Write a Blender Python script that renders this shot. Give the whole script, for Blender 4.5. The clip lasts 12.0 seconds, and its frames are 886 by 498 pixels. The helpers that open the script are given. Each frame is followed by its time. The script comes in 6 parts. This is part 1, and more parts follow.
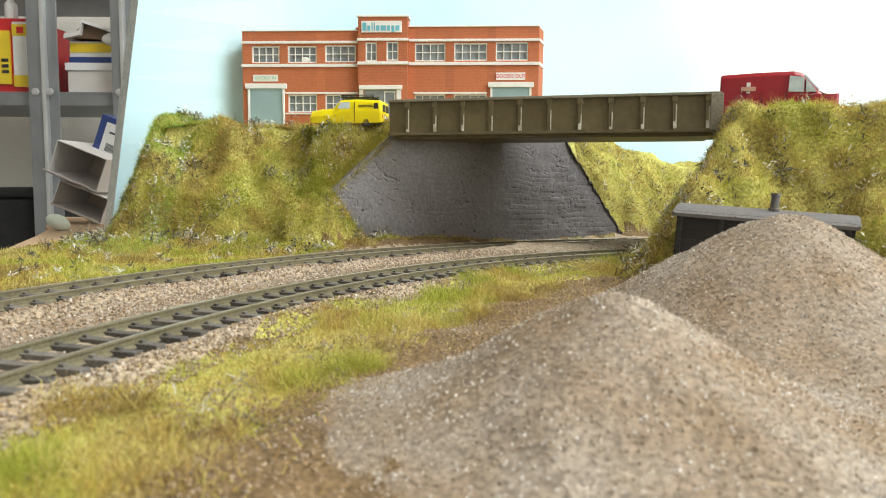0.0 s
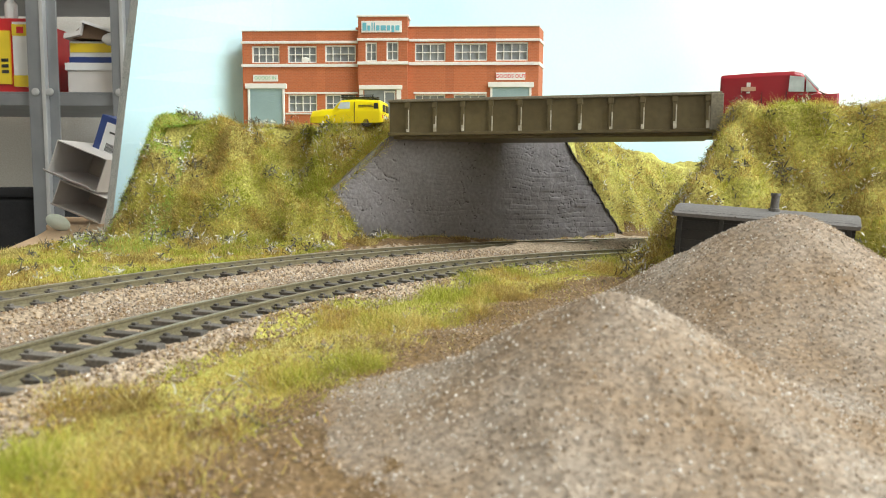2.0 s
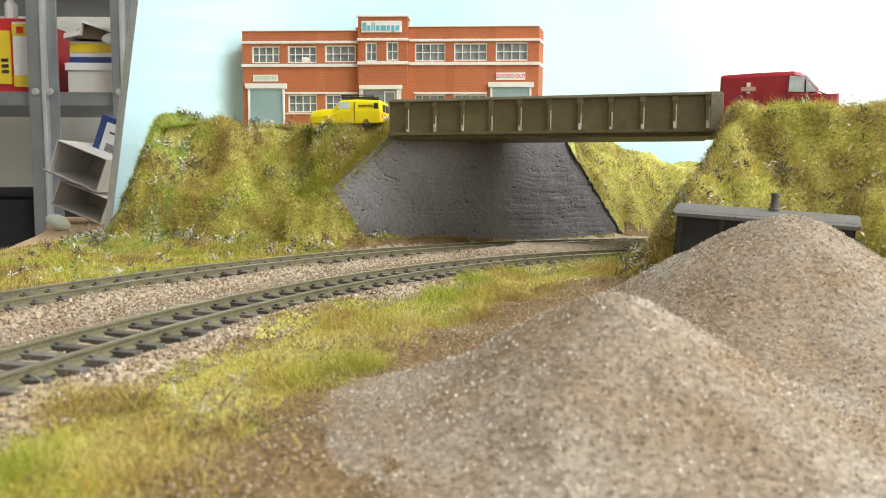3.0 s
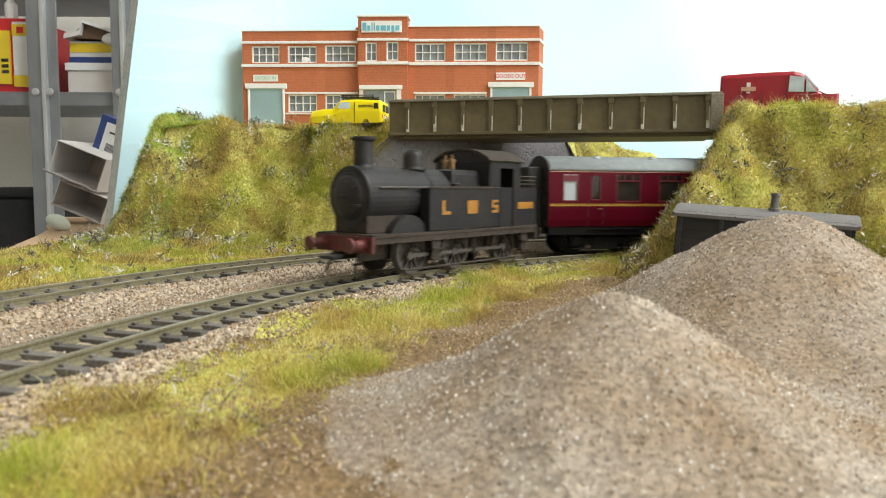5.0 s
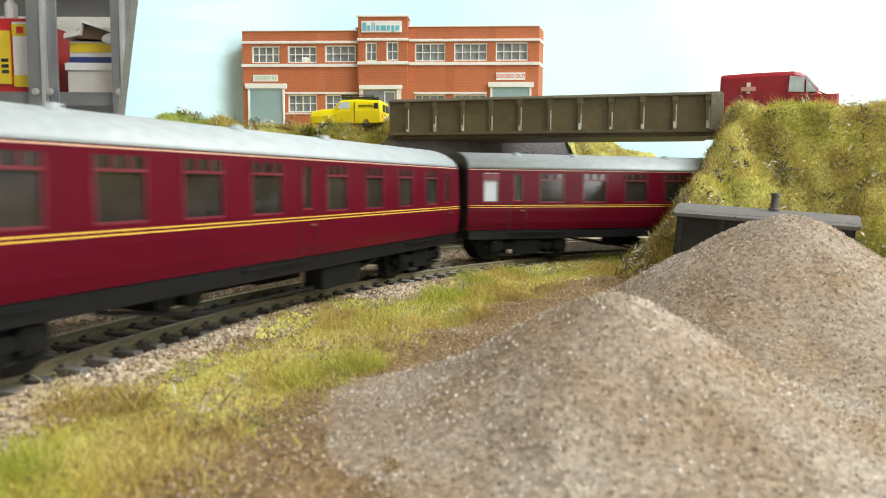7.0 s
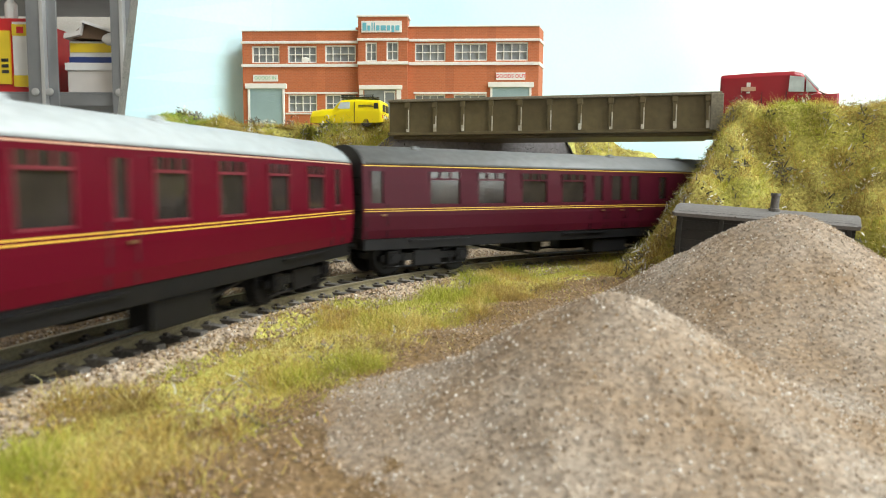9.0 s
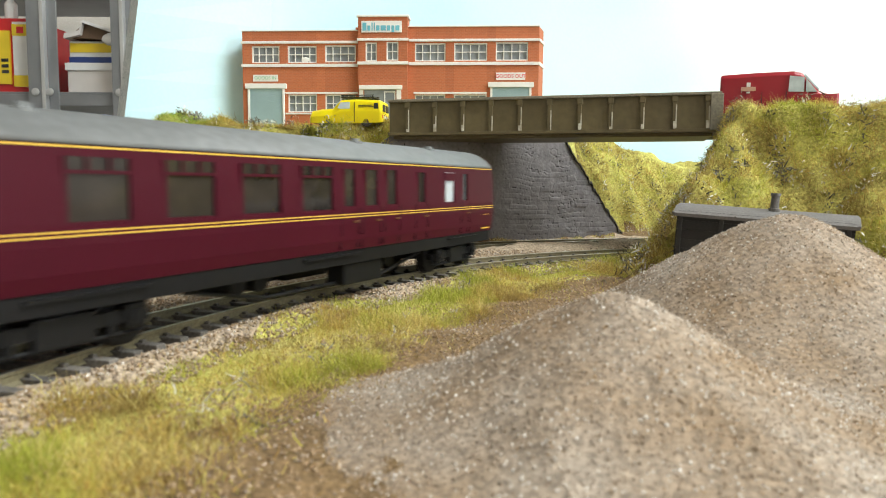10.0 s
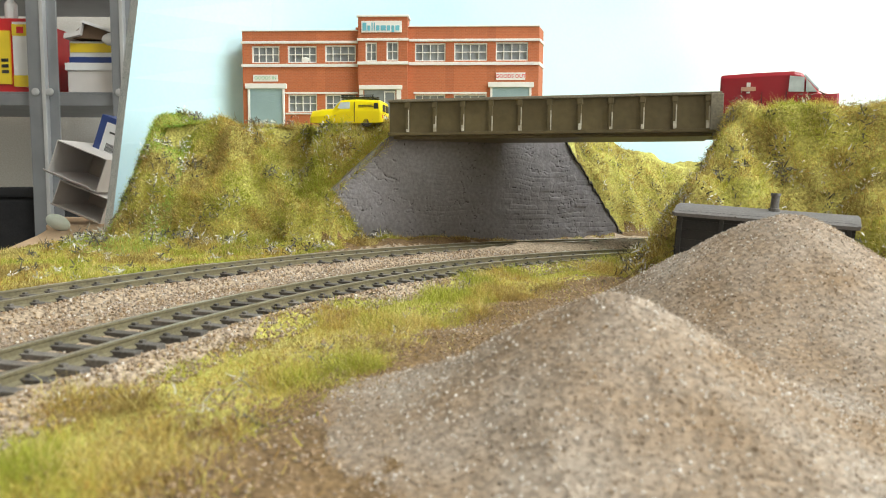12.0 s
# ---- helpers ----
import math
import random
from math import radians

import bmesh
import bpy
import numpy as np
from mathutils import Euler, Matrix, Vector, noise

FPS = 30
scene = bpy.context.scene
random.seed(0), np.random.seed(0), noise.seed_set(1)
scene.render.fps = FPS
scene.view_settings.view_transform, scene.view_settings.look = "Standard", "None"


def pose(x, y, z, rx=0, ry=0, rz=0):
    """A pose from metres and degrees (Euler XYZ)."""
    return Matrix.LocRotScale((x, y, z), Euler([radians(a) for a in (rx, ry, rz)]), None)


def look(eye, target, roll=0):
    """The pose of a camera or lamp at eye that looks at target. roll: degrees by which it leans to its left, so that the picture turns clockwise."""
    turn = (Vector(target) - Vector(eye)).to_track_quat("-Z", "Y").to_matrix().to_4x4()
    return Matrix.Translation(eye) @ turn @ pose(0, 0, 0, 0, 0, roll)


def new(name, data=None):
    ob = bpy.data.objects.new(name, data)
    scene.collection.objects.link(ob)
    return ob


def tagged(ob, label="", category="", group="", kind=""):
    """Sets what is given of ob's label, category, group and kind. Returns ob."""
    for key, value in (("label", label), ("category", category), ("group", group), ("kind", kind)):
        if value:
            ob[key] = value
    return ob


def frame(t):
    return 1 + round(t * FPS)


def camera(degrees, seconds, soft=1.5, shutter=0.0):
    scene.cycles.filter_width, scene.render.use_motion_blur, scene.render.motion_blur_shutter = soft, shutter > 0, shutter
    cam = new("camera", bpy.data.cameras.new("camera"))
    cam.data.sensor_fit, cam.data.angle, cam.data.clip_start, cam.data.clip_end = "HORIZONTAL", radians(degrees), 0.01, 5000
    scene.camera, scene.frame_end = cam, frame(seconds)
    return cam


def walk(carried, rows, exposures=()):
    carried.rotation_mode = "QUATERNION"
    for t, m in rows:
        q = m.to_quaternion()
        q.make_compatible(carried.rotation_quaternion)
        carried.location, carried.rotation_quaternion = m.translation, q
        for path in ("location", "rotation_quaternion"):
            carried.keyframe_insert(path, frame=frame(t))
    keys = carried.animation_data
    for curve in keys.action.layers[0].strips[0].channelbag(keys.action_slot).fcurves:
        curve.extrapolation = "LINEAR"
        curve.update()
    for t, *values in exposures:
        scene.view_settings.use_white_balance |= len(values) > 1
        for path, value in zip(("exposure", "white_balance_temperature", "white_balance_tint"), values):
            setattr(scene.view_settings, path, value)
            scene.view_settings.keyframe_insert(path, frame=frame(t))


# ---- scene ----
# ---- camera: a compact camera standing still on the layout, lens a few centimetres over the ballast ----
cam = camera(63.5, 12.0, soft=0.95, shutter=0.5)
EYE_Z = 0.0366
VIEW = look((0, 0, EYE_Z), (0, 1, EYE_Z - math.tan(radians(5.18))), 0.4)
walk(cam, [(0.0, VIEW), (12.0, VIEW)], exposures=[(0.0, 0.07), (12.0, 0.07)])
cam.data.dof.use_dof = True
cam.data.dof.focus_distance = 0.42
cam.data.dof.aperture_fstop = 38.0

# ---- light: a wide window in the east wall, an added unseen roof window, white room around ----
world = bpy.data.worlds.new("world")
scene.world = world
world.use_nodes = True
sky = world.node_tree.nodes.new("ShaderNodeTexSky")
sky.sky_type, sky.sun_disc = "NISHITA", False
sky.sun_elevation, sky.sun_rotation = radians(38), radians(140)
world.node_tree.links.new(sky.outputs[0], world.node_tree.nodes["Background"].inputs[0])
world.node_tree.nodes["Background"].inputs[1].default_value = 0.12


def area_lamp(name, eye, target, sx, sy, watts, colour):
    data = bpy.data.lights.new(name, "AREA")
    data.shape, data.size, data.size_y, data.energy, data.color = "RECTANGLE", sx, sy, watts, colour
    ob = new(name, data)
    ob.matrix_basis = look(eye, target)
    return ob


area_lamp("window_daylight", (2.56, -0.90, 0.56), (0.10, 0.40, 0.05), 1.25, 1.1, 25, (0.95, 1.0, 0.98))
# no roof window is known; this lamp is added for light from above
area_lamp("added_overhead_light", (1.30, -0.10, 1.73), (1.10, -0.05, 0.0), 1.3, 1.0, 80, (0.96, 1.0, 0.97))

# ---- materials ----
MM = 0.001


def mat(name, colour, rough=0.7, metal=0.0, dark=None, size=20.0, fine=None, bump=0.0, bump_size=None, amount=0.5, fine_amount=0.25, spec=0.5, detail=4.0, island=0.0, objrand=0.0):
    """Principled material varied at two scales: stains of `size` mm towards `dark`, grain of `fine` mm, relief of `bump` mm."""
    m = bpy.data.materials.new(name)
    m.use_nodes = True
    nt = m.node_tree
    b = nt.nodes["Principled BSDF"]
    b.inputs["Roughness"].default_value, b.inputs["Metallic"].default_value = rough, metal
    b.inputs["Specular IOR Level"].default_value = spec
    geo = nt.nodes.new("ShaderNodeTexCoord")
    dark = dark or tuple(c * 0.7 for c in colour)

    def tex(mm, d=detail):
        n = nt.nodes.new("ShaderNodeTexNoise")
        n.inputs["Scale"].default_value, n.inputs["Detail"].default_value = 1000.0 / mm, d
        nt.links.new(geo.outputs["Object"], n.inputs["Vector"])
        return n.outputs["Fac"]

    def ramp(fac, lo, hi):
        r = nt.nodes.new("ShaderNodeMapRange")
        r.inputs["From Min"].default_value, r.inputs["From Max"].default_value = lo, hi
        nt.links.new(fac, r.inputs["Value"])
        return r.outputs["Result"]

    def mix(kind, fac, a, c):
        x = nt.nodes.new("ShaderNodeMix")
        x.data_type, x.blend_type = "RGBA", kind
        for sock, v in ((x.inputs[0], fac), (x.inputs[6], a), (x.inputs[7], c)):
            if hasattr(v, "links"):
                nt.links.new(v, sock)
            elif isinstance(v, tuple):
                sock.default_value = (*v, 1)
            else:
                sock.default_value = v
        return x.outputs[2]

    def mul(v, k):
        x = nt.nodes.new("ShaderNodeMath")
        x.operation = "MULTIPLY"
        nt.links.new(v, x.inputs[0])
        x.inputs[1].default_value = k
        return x.outputs[0]

    col = mix("MIX", mul(ramp(tex(size), 0.35, 0.7), amount), colour, dark)
    if fine:
        f = ramp(tex(fine), 0.3, 0.7)
        col = mix("OVERLAY", fine_amount, col, f)
    for on, node, out in ((island, "ShaderNodeNewGeometry", "Random Per Island"), (objrand, "ShaderNodeObjectInfo", "Random")):
        if on:
            g = nt.nodes.new(node)
            v = nt.nodes.new("ShaderNodeMapRange")
            v.inputs["To Min"].default_value, v.inputs["To Max"].default_value = 0.5 - on / 2, 0.5 + on / 2
            nt.links.new(g.outputs[out], v.inputs["Value"])
            col = mix("OVERLAY", 0.9, col, v.outputs["Result"])
    nt.links.new(col, b.inputs["Base Color"])
    if bump:
        bn = nt.nodes.new("ShaderNodeBump")
        bn.inputs["Distance"].default_value, bn.inputs["Strength"].default_value = bump * MM, 0.8
        nt.links.new(tex(bump_size or fine or 2.0), bn.inputs["Height"])
        nt.links.new(bn.outputs[0], b.inputs["Normal"])
    return m


def glass(name, tint=(0.9, 0.95, 0.95), rough=0.03):
    m = bpy.data.materials.new(name)
    m.use_nodes = True
    b = m.node_tree.nodes["Principled BSDF"]
    b.inputs["Base Color"].default_value = (*tint, 1)
    b.inputs["Roughness"].default_value, b.inputs["Transmission Weight"].default_value, b.inputs["IOR"].default_value = rough, 1.0, 1.3
    return m


M = {
    "ballast": mat("ballast", (0.42, 0.335, 0.245), 0.95, dark=(0.30, 0.225, 0.15), size=22, fine=1.1, bump=0.5, bump_size=1.0, fine_amount=0.6, spec=0.2),
    "earth": mat("earth", (0.20, 0.13, 0.065), 0.95, dark=(0.11, 0.075, 0.04), size=14, fine=1.2, bump=0.6, bump_size=1.2, fine_amount=0.5, spec=0.2),
    "turf": mat("turf", (0.44, 0.42, 0.12), 0.95, dark=(0.22, 0.15, 0.04), size=16, fine=1.4, bump=0.8, bump_size=1.5, fine_amount=0.5, spec=0.1),
    "gravel": mat("gravel", (0.325, 0.270, 0.218), 0.9, dark=(0.235, 0.158, 0.09), size=24, amount=0.9, fine=1.3, bump=0.5, bump_size=1.1, fine_amount=0.42, detail=6.0, spec=0.3),
    "grain_buff": mat("grain_buff", (0.39, 0.325, 0.265), 0.6, dark=(0.265, 0.178, 0.10), size=24, amount=0.9, island=0.3, spec=0.3),
    "grain_white": mat("grain_white", (0.70, 0.65, 0.59), 0.35, dark=(0.5, 0.43, 0.36), size=5, island=0.3),
    "grain_dark": mat("grain_dark", (0.36, 0.255, 0.155), 0.85, dark=(0.27, 0.185, 0.11), size=5, island=0.2, spec=0.3),
    "grass_yellow": mat("grass_yellow", (0.60, 0.55, 0.13), 0.8, dark=(0.44, 0.41, 0.075), size=20, island=0.45, spec=0.2, amount=0.8),
    "grass_green": mat("grass_green", (0.46, 0.49, 0.08), 0.8, dark=(0.31, 0.34, 0.045), size=18, island=0.45, spec=0.2, amount=0.8),
    "grass_straw": mat("grass_straw", (0.70, 0.51, 0.16), 0.8, dark=(0.42, 0.26, 0.06), size=16, island=0.45, spec=0.2, amount=0.8),
    "grass_brown": mat("grass_brown", (0.40, 0.29, 0.10), 0.8, dark=(0.22, 0.17, 0.05), size=16, island=0.45, spec=0.2),
    "grass_bright": mat("grass_bright", (0.42, 0.66, 0.16), 0.8, dark=(0.30, 0.50, 0.08), size=12, island=0.3, spec=0.2),
    "grass_beige": mat("grass_beige", (0.80, 0.70, 0.30), 0.8, dark=(0.64, 0.50, 0.15), size=14, island=0.4, spec=0.2, amount=0.8),
    "twig": mat("twig", (0.16, 0.15, 0.12), 0.9, dark=(0.08, 0.07, 0.06), size=4, island=0.4),
    "twig_pale": mat("twig_pale", (0.72, 0.70, 0.64), 0.9, dark=(0.35, 0.34, 0.3), size=4, island=0.4),
    "rail": mat("rail", (0.175, 0.152, 0.088), 0.6, 0.0, dark=(0.115, 0.10, 0.06), size=12, fine=1.0, bump=0.05),
    "rail_head": mat("rail_head", (0.42, 0.40, 0.33), 0.32, 0.8, dark=(0.3, 0.28, 0.22), size=15),
    "sleeper": mat("sleeper", (0.12, 0.11, 0.10), 0.85, dark=(0.17, 0.145, 0.115), size=6, fine=0.7, bump=0.1, objrand=0.4),
    "girder": mat("girder", (0.135, 0.108, 0.05), 0.5, dark=(0.075, 0.056, 0.026), size=16, fine=4.0, bump=0.05, bump_size=4.0, fine_amount=0.18),
    "girder_edge": mat("girder_edge", (0.23, 0.21, 0.16), 0.6, dark=(0.13, 0.11, 0.075), size=10, fine=1.0),
    "chipped": mat("chipped", (0.62, 0.60, 0.52), 0.6, dark=(0.30, 0.26, 0.18), size=3, amount=0.9),
    "stone": mat("stone", (0.205, 0.192, 0.20), 0.33, dark=(0.135, 0.117, 0.105), size=40, fine=2.2, bump=0.25, bump_size=2.4, fine_amount=0.2),
    "crack": mat("crack", (0.06, 0.055, 0.05), 0.9, size=5),
    "road": mat("road", (0.10, 0.10, 0.10), 0.9, size=20, fine=0.8),
    "brick": mat("brick", (0.52, 0.155, 0.06), 0.8, dark=(0.43, 0.12, 0.045), size=25, fine=1.2, bump=0.03, objrand=0.25),
    "brick_course": mat("brick_course", (0.40, 0.11, 0.045), 0.85, size=8),
    "white_card": mat("white_card", (0.82, 0.81, 0.78), 0.7, dark=(0.72, 0.70, 0.66), size=10),
    "shutter": mat("shutter", (0.36, 0.50, 0.54), 0.5, dark=(0.30, 0.42, 0.46), size=12),
    "window_dark": mat("window_dark", (0.20, 0.22, 0.24), 0.15, dark=(0.33, 0.36, 0.38), size=9, amount=0.8),
    "sign_green": mat("sign_green", (0.35, 0.62, 0.42), 0.6),
    "sign_red": mat("sign_red", (0.75, 0.10, 0.12), 0.6),
    "sign_blue": mat("sign_blue", (0.16, 0.50, 0.62), 0.6),
    "yellow": mat("yellow_paint", (0.86, 0.70, 0.0), 0.3, dark=(0.76, 0.58, 0.0), size=12, amount=0.4),
    "black": mat("black_plastic", (0.018, 0.018, 0.02), 0.5, dark=(0.04, 0.038, 0.036), size=6),
    "red_van": mat("red_paint", (0.29, 0.008, 0.018), 0.28, dark=(0.24, 0.006, 0.014), size=20, amount=0.4),
    "clear": glass("clear_glass"),
    "van_glass": mat("van_glass", (0.62, 0.70, 0.74), 0.12, dark=(0.25, 0.32, 0.36), size=6),
    "maroon": mat("maroon_paint", (0.092, 0.0025, 0.011), 0.36, spec=0.12, dark=(0.072, 0.002, 0.009), size=30, fine=None, amount=0.5),
    "maroon_old": mat("maroon_flat", (0.056, 0.004, 0.012), 0.45, spec=0.14, dark=(0.043, 0.003, 0.009), size=30, amount=0.5),
    "lining": mat("lining_yellow", (0.70, 0.45, 0.06), 0.5, dark=(0.6, 0.36, 0.05), size=5),
    "lining_red": mat("lining_pale", (0.62, 0.36, 0.26), 0.5, size=5),
    "roof_pale": mat("roof_pale", (0.40, 0.44, 0.46), 0.5, dark=(0.34, 0.38, 0.395), size=30, fine=3, fine_amount=0.1),
    "roof_grey": mat("roof_grey", (0.17, 0.18, 0.185), 0.6, dark=(0.13, 0.14, 0.14), size=30, fine=3, fine_amount=0.12),
    "underframe": mat("underframe", (0.006, 0.006, 0.007), 0.5, dark=(0.011, 0.010, 0.010), size=6, spec=0.2),
    "coach_glass": mat("coach_glass", (0.022, 0.019, 0.017), 0.08, dark=(0.055, 0.045, 0.038), size=8),
    "frosted": mat("frosted_glass", (0.48, 0.52, 0.55), 0.5, dark=(0.40, 0.44, 0.47), size=6),
    "window_rim": mat("window_rim", (0.15, 0.018, 0.03), 0.35, size=5),
    "interior": mat("interior_brown", (0.16, 0.10, 0.06), 0.7, size=6),
    "loco": mat("loco_black", (0.017, 0.017, 0.020), 0.5, dark=(0.032, 0.027, 0.023), size=16, fine=1.5, fine_amount=0.25, amount=0.7, spec=0.3),
    "loco_dirt": mat("loco_dirt", (0.052, 0.040, 0.032), 0.8, spec=0.25, dark=(0.024, 0.020, 0.017), size=7, fine=0.8, fine_amount=0.4),
    "buffer_red": mat("buffer_red", (0.12, 0.02, 0.016), 0.6, dark=(0.05, 0.02, 0.017), size=7, amount=0.8),
    "gold": mat("gold_letter", (0.36, 0.165, 0.022), 0.5, dark=(0.22, 0.10, 0.02), size=3),
    "brass": mat("brass", (0.22, 0.13, 0.055), 0.45, 0.6, size=3),
    "steel": mat("worn_steel", (0.11, 0.095, 0.085), 0.5, 0.3, dark=(0.055, 0.047, 0.04), size=4),
    "hut": mat("hut_wood", (0.022, 0.022, 0.024), 0.7, dark=(0.04, 0.038, 0.036), size=9, fine=0.8, objrand=0.3),
    "hut_roof": mat("hut_roof", (0.15, 0.14, 0.135), 0.75, dark=(0.14, 0.135, 0.13), size=10, fine=0.8, bump=0.1),
    "sky_board": mat("sky_board", (0.56, 0.83, 0.94), 0.85, dark=(0.78, 0.93, 0.97), size=230, amount=0.9, fine=2, fine_amount=0.03, detail=2.0),
    # bluer, darker copy of the sky paint: weaker light on the left board
    "sky_board_dim": mat("sky_board_dim", (0.45, 0.73, 0.86), 0.85, dark=(0.60, 0.82, 0.90), size=230, amount=0.9, fine=2, fine_amount=0.03, detail=2.0),
    "board_edge": mat("board_edge", (0.62, 0.66, 0.68), 0.9, dark=(0.36, 0.40, 0.42), size=4, fine=1.0, bump=0.6, fine_amount=0.5),
    "shelf_metal": mat("shelf_metal", (0.27, 0.28, 0.295), 0.4, 0.4, dark=(0.16, 0.165, 0.18), size=60),
    "shelf_edge": mat("shelf_edge", (0.62, 0.63, 0.64), 0.35, 0.6, size=40),
    "wall": mat("wall_paint", (0.74, 0.71, 0.66), 0.9, dark=(0.68, 0.65, 0.60), size=300, fine=3, bump=0.15),
    "ceiling": mat("ceiling_paint", (0.82, 0.81, 0.79), 0.9, size=400),
    "carpet": mat("carpet", (0.16, 0.15, 0.14), 0.95, size=200, fine=4, bump=1.0),
    "carton": mat("carton", (0.70, 0.66, 0.64), 0.75, dark=(0.6, 0.56, 0.54), size=30),
    "carton_in": mat("carton_inside", (0.50, 0.45, 0.40), 0.85, dark=(0.42, 0.37, 0.33), size=20),
    "kraft": mat("kraft_board", (0.50, 0.35, 0.22), 0.85, dark=(0.43, 0.29, 0.17), size=50, fine=1.5, fine_amount=0.15),
    "box_red": mat("box_red", (0.62, 0.02, 0.025), 0.4, size=30),
    "box_yellow": mat("box_yellow", (0.85, 0.62, 0.03), 0.45, size=30),
    "box_blue": mat("box_blue", (0.03, 0.06, 0.22), 0.45, size=30),
    "paper": mat("paper_white", (0.80, 0.80, 0.80), 0.7, dark=(0.72, 0.72, 0.73), size=20),
    "cloth": mat("black_cloth", (0.012, 0.012, 0.014), 0.9, dark=(0.022, 0.022, 0.024), size=20, fine=2, bump=0.3),
    "plaster": mat("plaster_lump", (0.72, 0.78, 0.70), 0.9, dark=(0.6, 0.66, 0.58), size=8, bump=0.5, bump_size=4),
    "timber": mat("timber", (0.42, 0.30, 0.19), 0.8, dark=(0.32, 0.22, 0.13), size=40, fine=2),
}


def let_light_through(m, share):
    """Thin fibres pass some of the light that falls on them."""
    nt = m.node_tree
    b, out = nt.nodes["Principled BSDF"], nt.nodes["Material Output"]
    tr, mx = nt.nodes.new("ShaderNodeBsdfTranslucent"), nt.nodes.new("ShaderNodeMixShader")
    nt.links.new(b.inputs["Base Color"].links[0].from_socket, tr.inputs["Color"])
    mx.inputs[0].default_value = share
    nt.links.new(b.outputs[0], mx.inputs[1])
    nt.links.new(tr.outputs[0], mx.inputs[2])
    nt.links.new(mx.outputs[0], out.inputs["Surface"])


for fibre in ("grass_yellow", "grass_green", "grass_straw", "grass_brown", "grass_bright", "grass_beige"):
    let_light_through(M[fibre], 0.35)


# ---- mesh helpers: all sizes in millimetres ----
def part(name, bm, material, parent=None, label="", smooth=False, at=None):
    me = bpy.data.meshes.new(name)
    bm.to_mesh(me)
    bm.free()
    for mm in (material if isinstance(material, (list, tuple)) else [material]):
        me.materials.append(M[mm])
    if smooth:
        for p in me.polygons:
            p.use_smooth = True
    ob = new(name, me)
    if parent is not None:
        ob.parent = parent
    if at is not None:
        ob.matrix_basis = at
    if label:
        ob["label"] = label
    return ob


def thing(name, at, label, category, group="", kind=""):
    ob = new(name)
    ob.empty_display_size = 0.01
    ob.matrix_basis = at
    return tagged(ob, label, category, group, kind)


def P(x, y, z, rx=0, ry=0, rz=0):
    return pose(x * MM, y * MM, z * MM, rx, ry, rz)


def V(x, y, z):
    return Vector((x * MM, y * MM, z * MM))


def box(bm, x0, x1, y0, y1, z0, z1, bevel=0.0, mi=0, m=None):
    vs = [bm.verts.new(V(x, y, z)) for z in (z0, z1) for y in (y0, y1) for x in (x0, x1)]
    fs = [bm.faces.new([vs[i] for i in q]) for q in ((0, 2, 3, 1), (4, 5, 7, 6), (0, 1, 5, 4), (2, 6, 7, 3), (0, 4, 6, 2), (1, 3, 7, 5))]
    for f in fs:
        f.material_index = mi
    if bevel:
        es = list({e for f in fs for e in f.edges})
        r = bmesh.ops.bevel(bm, geom=es, offset=bevel * MM, segments=2, affect="EDGES", profile=0.6)
        vs = list({v for f in r["faces"] for v in f.verts})
    if m is not None:
        for v in vs:
            v.co = m @ v.co
    return vs


def boxed(*a, **k):
    bm = bmesh.new()
    box(bm, *a, **k)
    return bm


def tube(bm, a, b, r0, r1=None, n=10, mi=0):
    """A tapered rod from a to b, mm."""
    r1 = r0 if r1 is None else r1
    a, b = V(*a), V(*b)
    q = (b - a).to_track_quat("Z", "Y")
    rings = []
    for c, r in ((a, r0), (b, r1)):
        rings.append([bm.verts.new(c + q @ Vector((math.cos(2 * math.pi * i / n) * r * MM, math.sin(2 * math.pi * i / n) * r * MM, 0))) for i in range(n)])
    for i in range(n):
        bm.faces.new((rings[0][i], rings[0][(i + 1) % n], rings[1][(i + 1) % n], rings[1][i])).material_index = mi
    bm.faces.new(rings[0][::-1]).material_index = mi
    bm.faces.new(rings[1]).material_index = mi


def lathe(bm, axis_at, axis, profile, n=20, mi=0):
    """profile: (along, radius) pairs in mm round an axis."""
    q = Vector(axis).to_track_quat("Z", "Y")
    o = V(*axis_at)
    rings = [[bm.verts.new(o + q @ Vector((math.cos(2 * math.pi * i / n) * r * MM, math.sin(2 * math.pi * i / n) * r * MM, h * MM))) for i in range(n)] for h, r in profile]
    for a, b in zip(rings, rings[1:]):
        for i in range(n):
            bm.faces.new((a[i], a[(i + 1) % n], b[(i + 1) % n], b[i])).material_index = mi
    bm.faces.new(rings[0][::-1]).material_index = mi
    bm.faces.new(rings[-1]).material_index = mi


def prism(bm, pts, axis, lo, hi, mi=0, cap=True):
    """An outline in the two other axes, drawn out along axis from lo to hi, mm."""
    def put(p, q):
        return V(*{"x": (q, p[0], p[1]), "y": (p[0], q, p[1]), "z": (p[0], p[1], q)}[axis])
    a = [bm.verts.new(put(p, lo)) for p in pts]
    b = [bm.verts.new(put(p, hi)) for p in pts]
    n = len(pts)
    fs = [bm.faces.new((a[i], a[(i + 1) % n], b[(i + 1) % n], b[i])) for i in range(n)]
    if cap:
        fs += [bm.faces.new(a[::-1]), bm.faces.new(b)]
    for f in fs:
        f.material_index = mi
    bmesh.ops.recalc_face_normals(bm, faces=fs)
    return fs


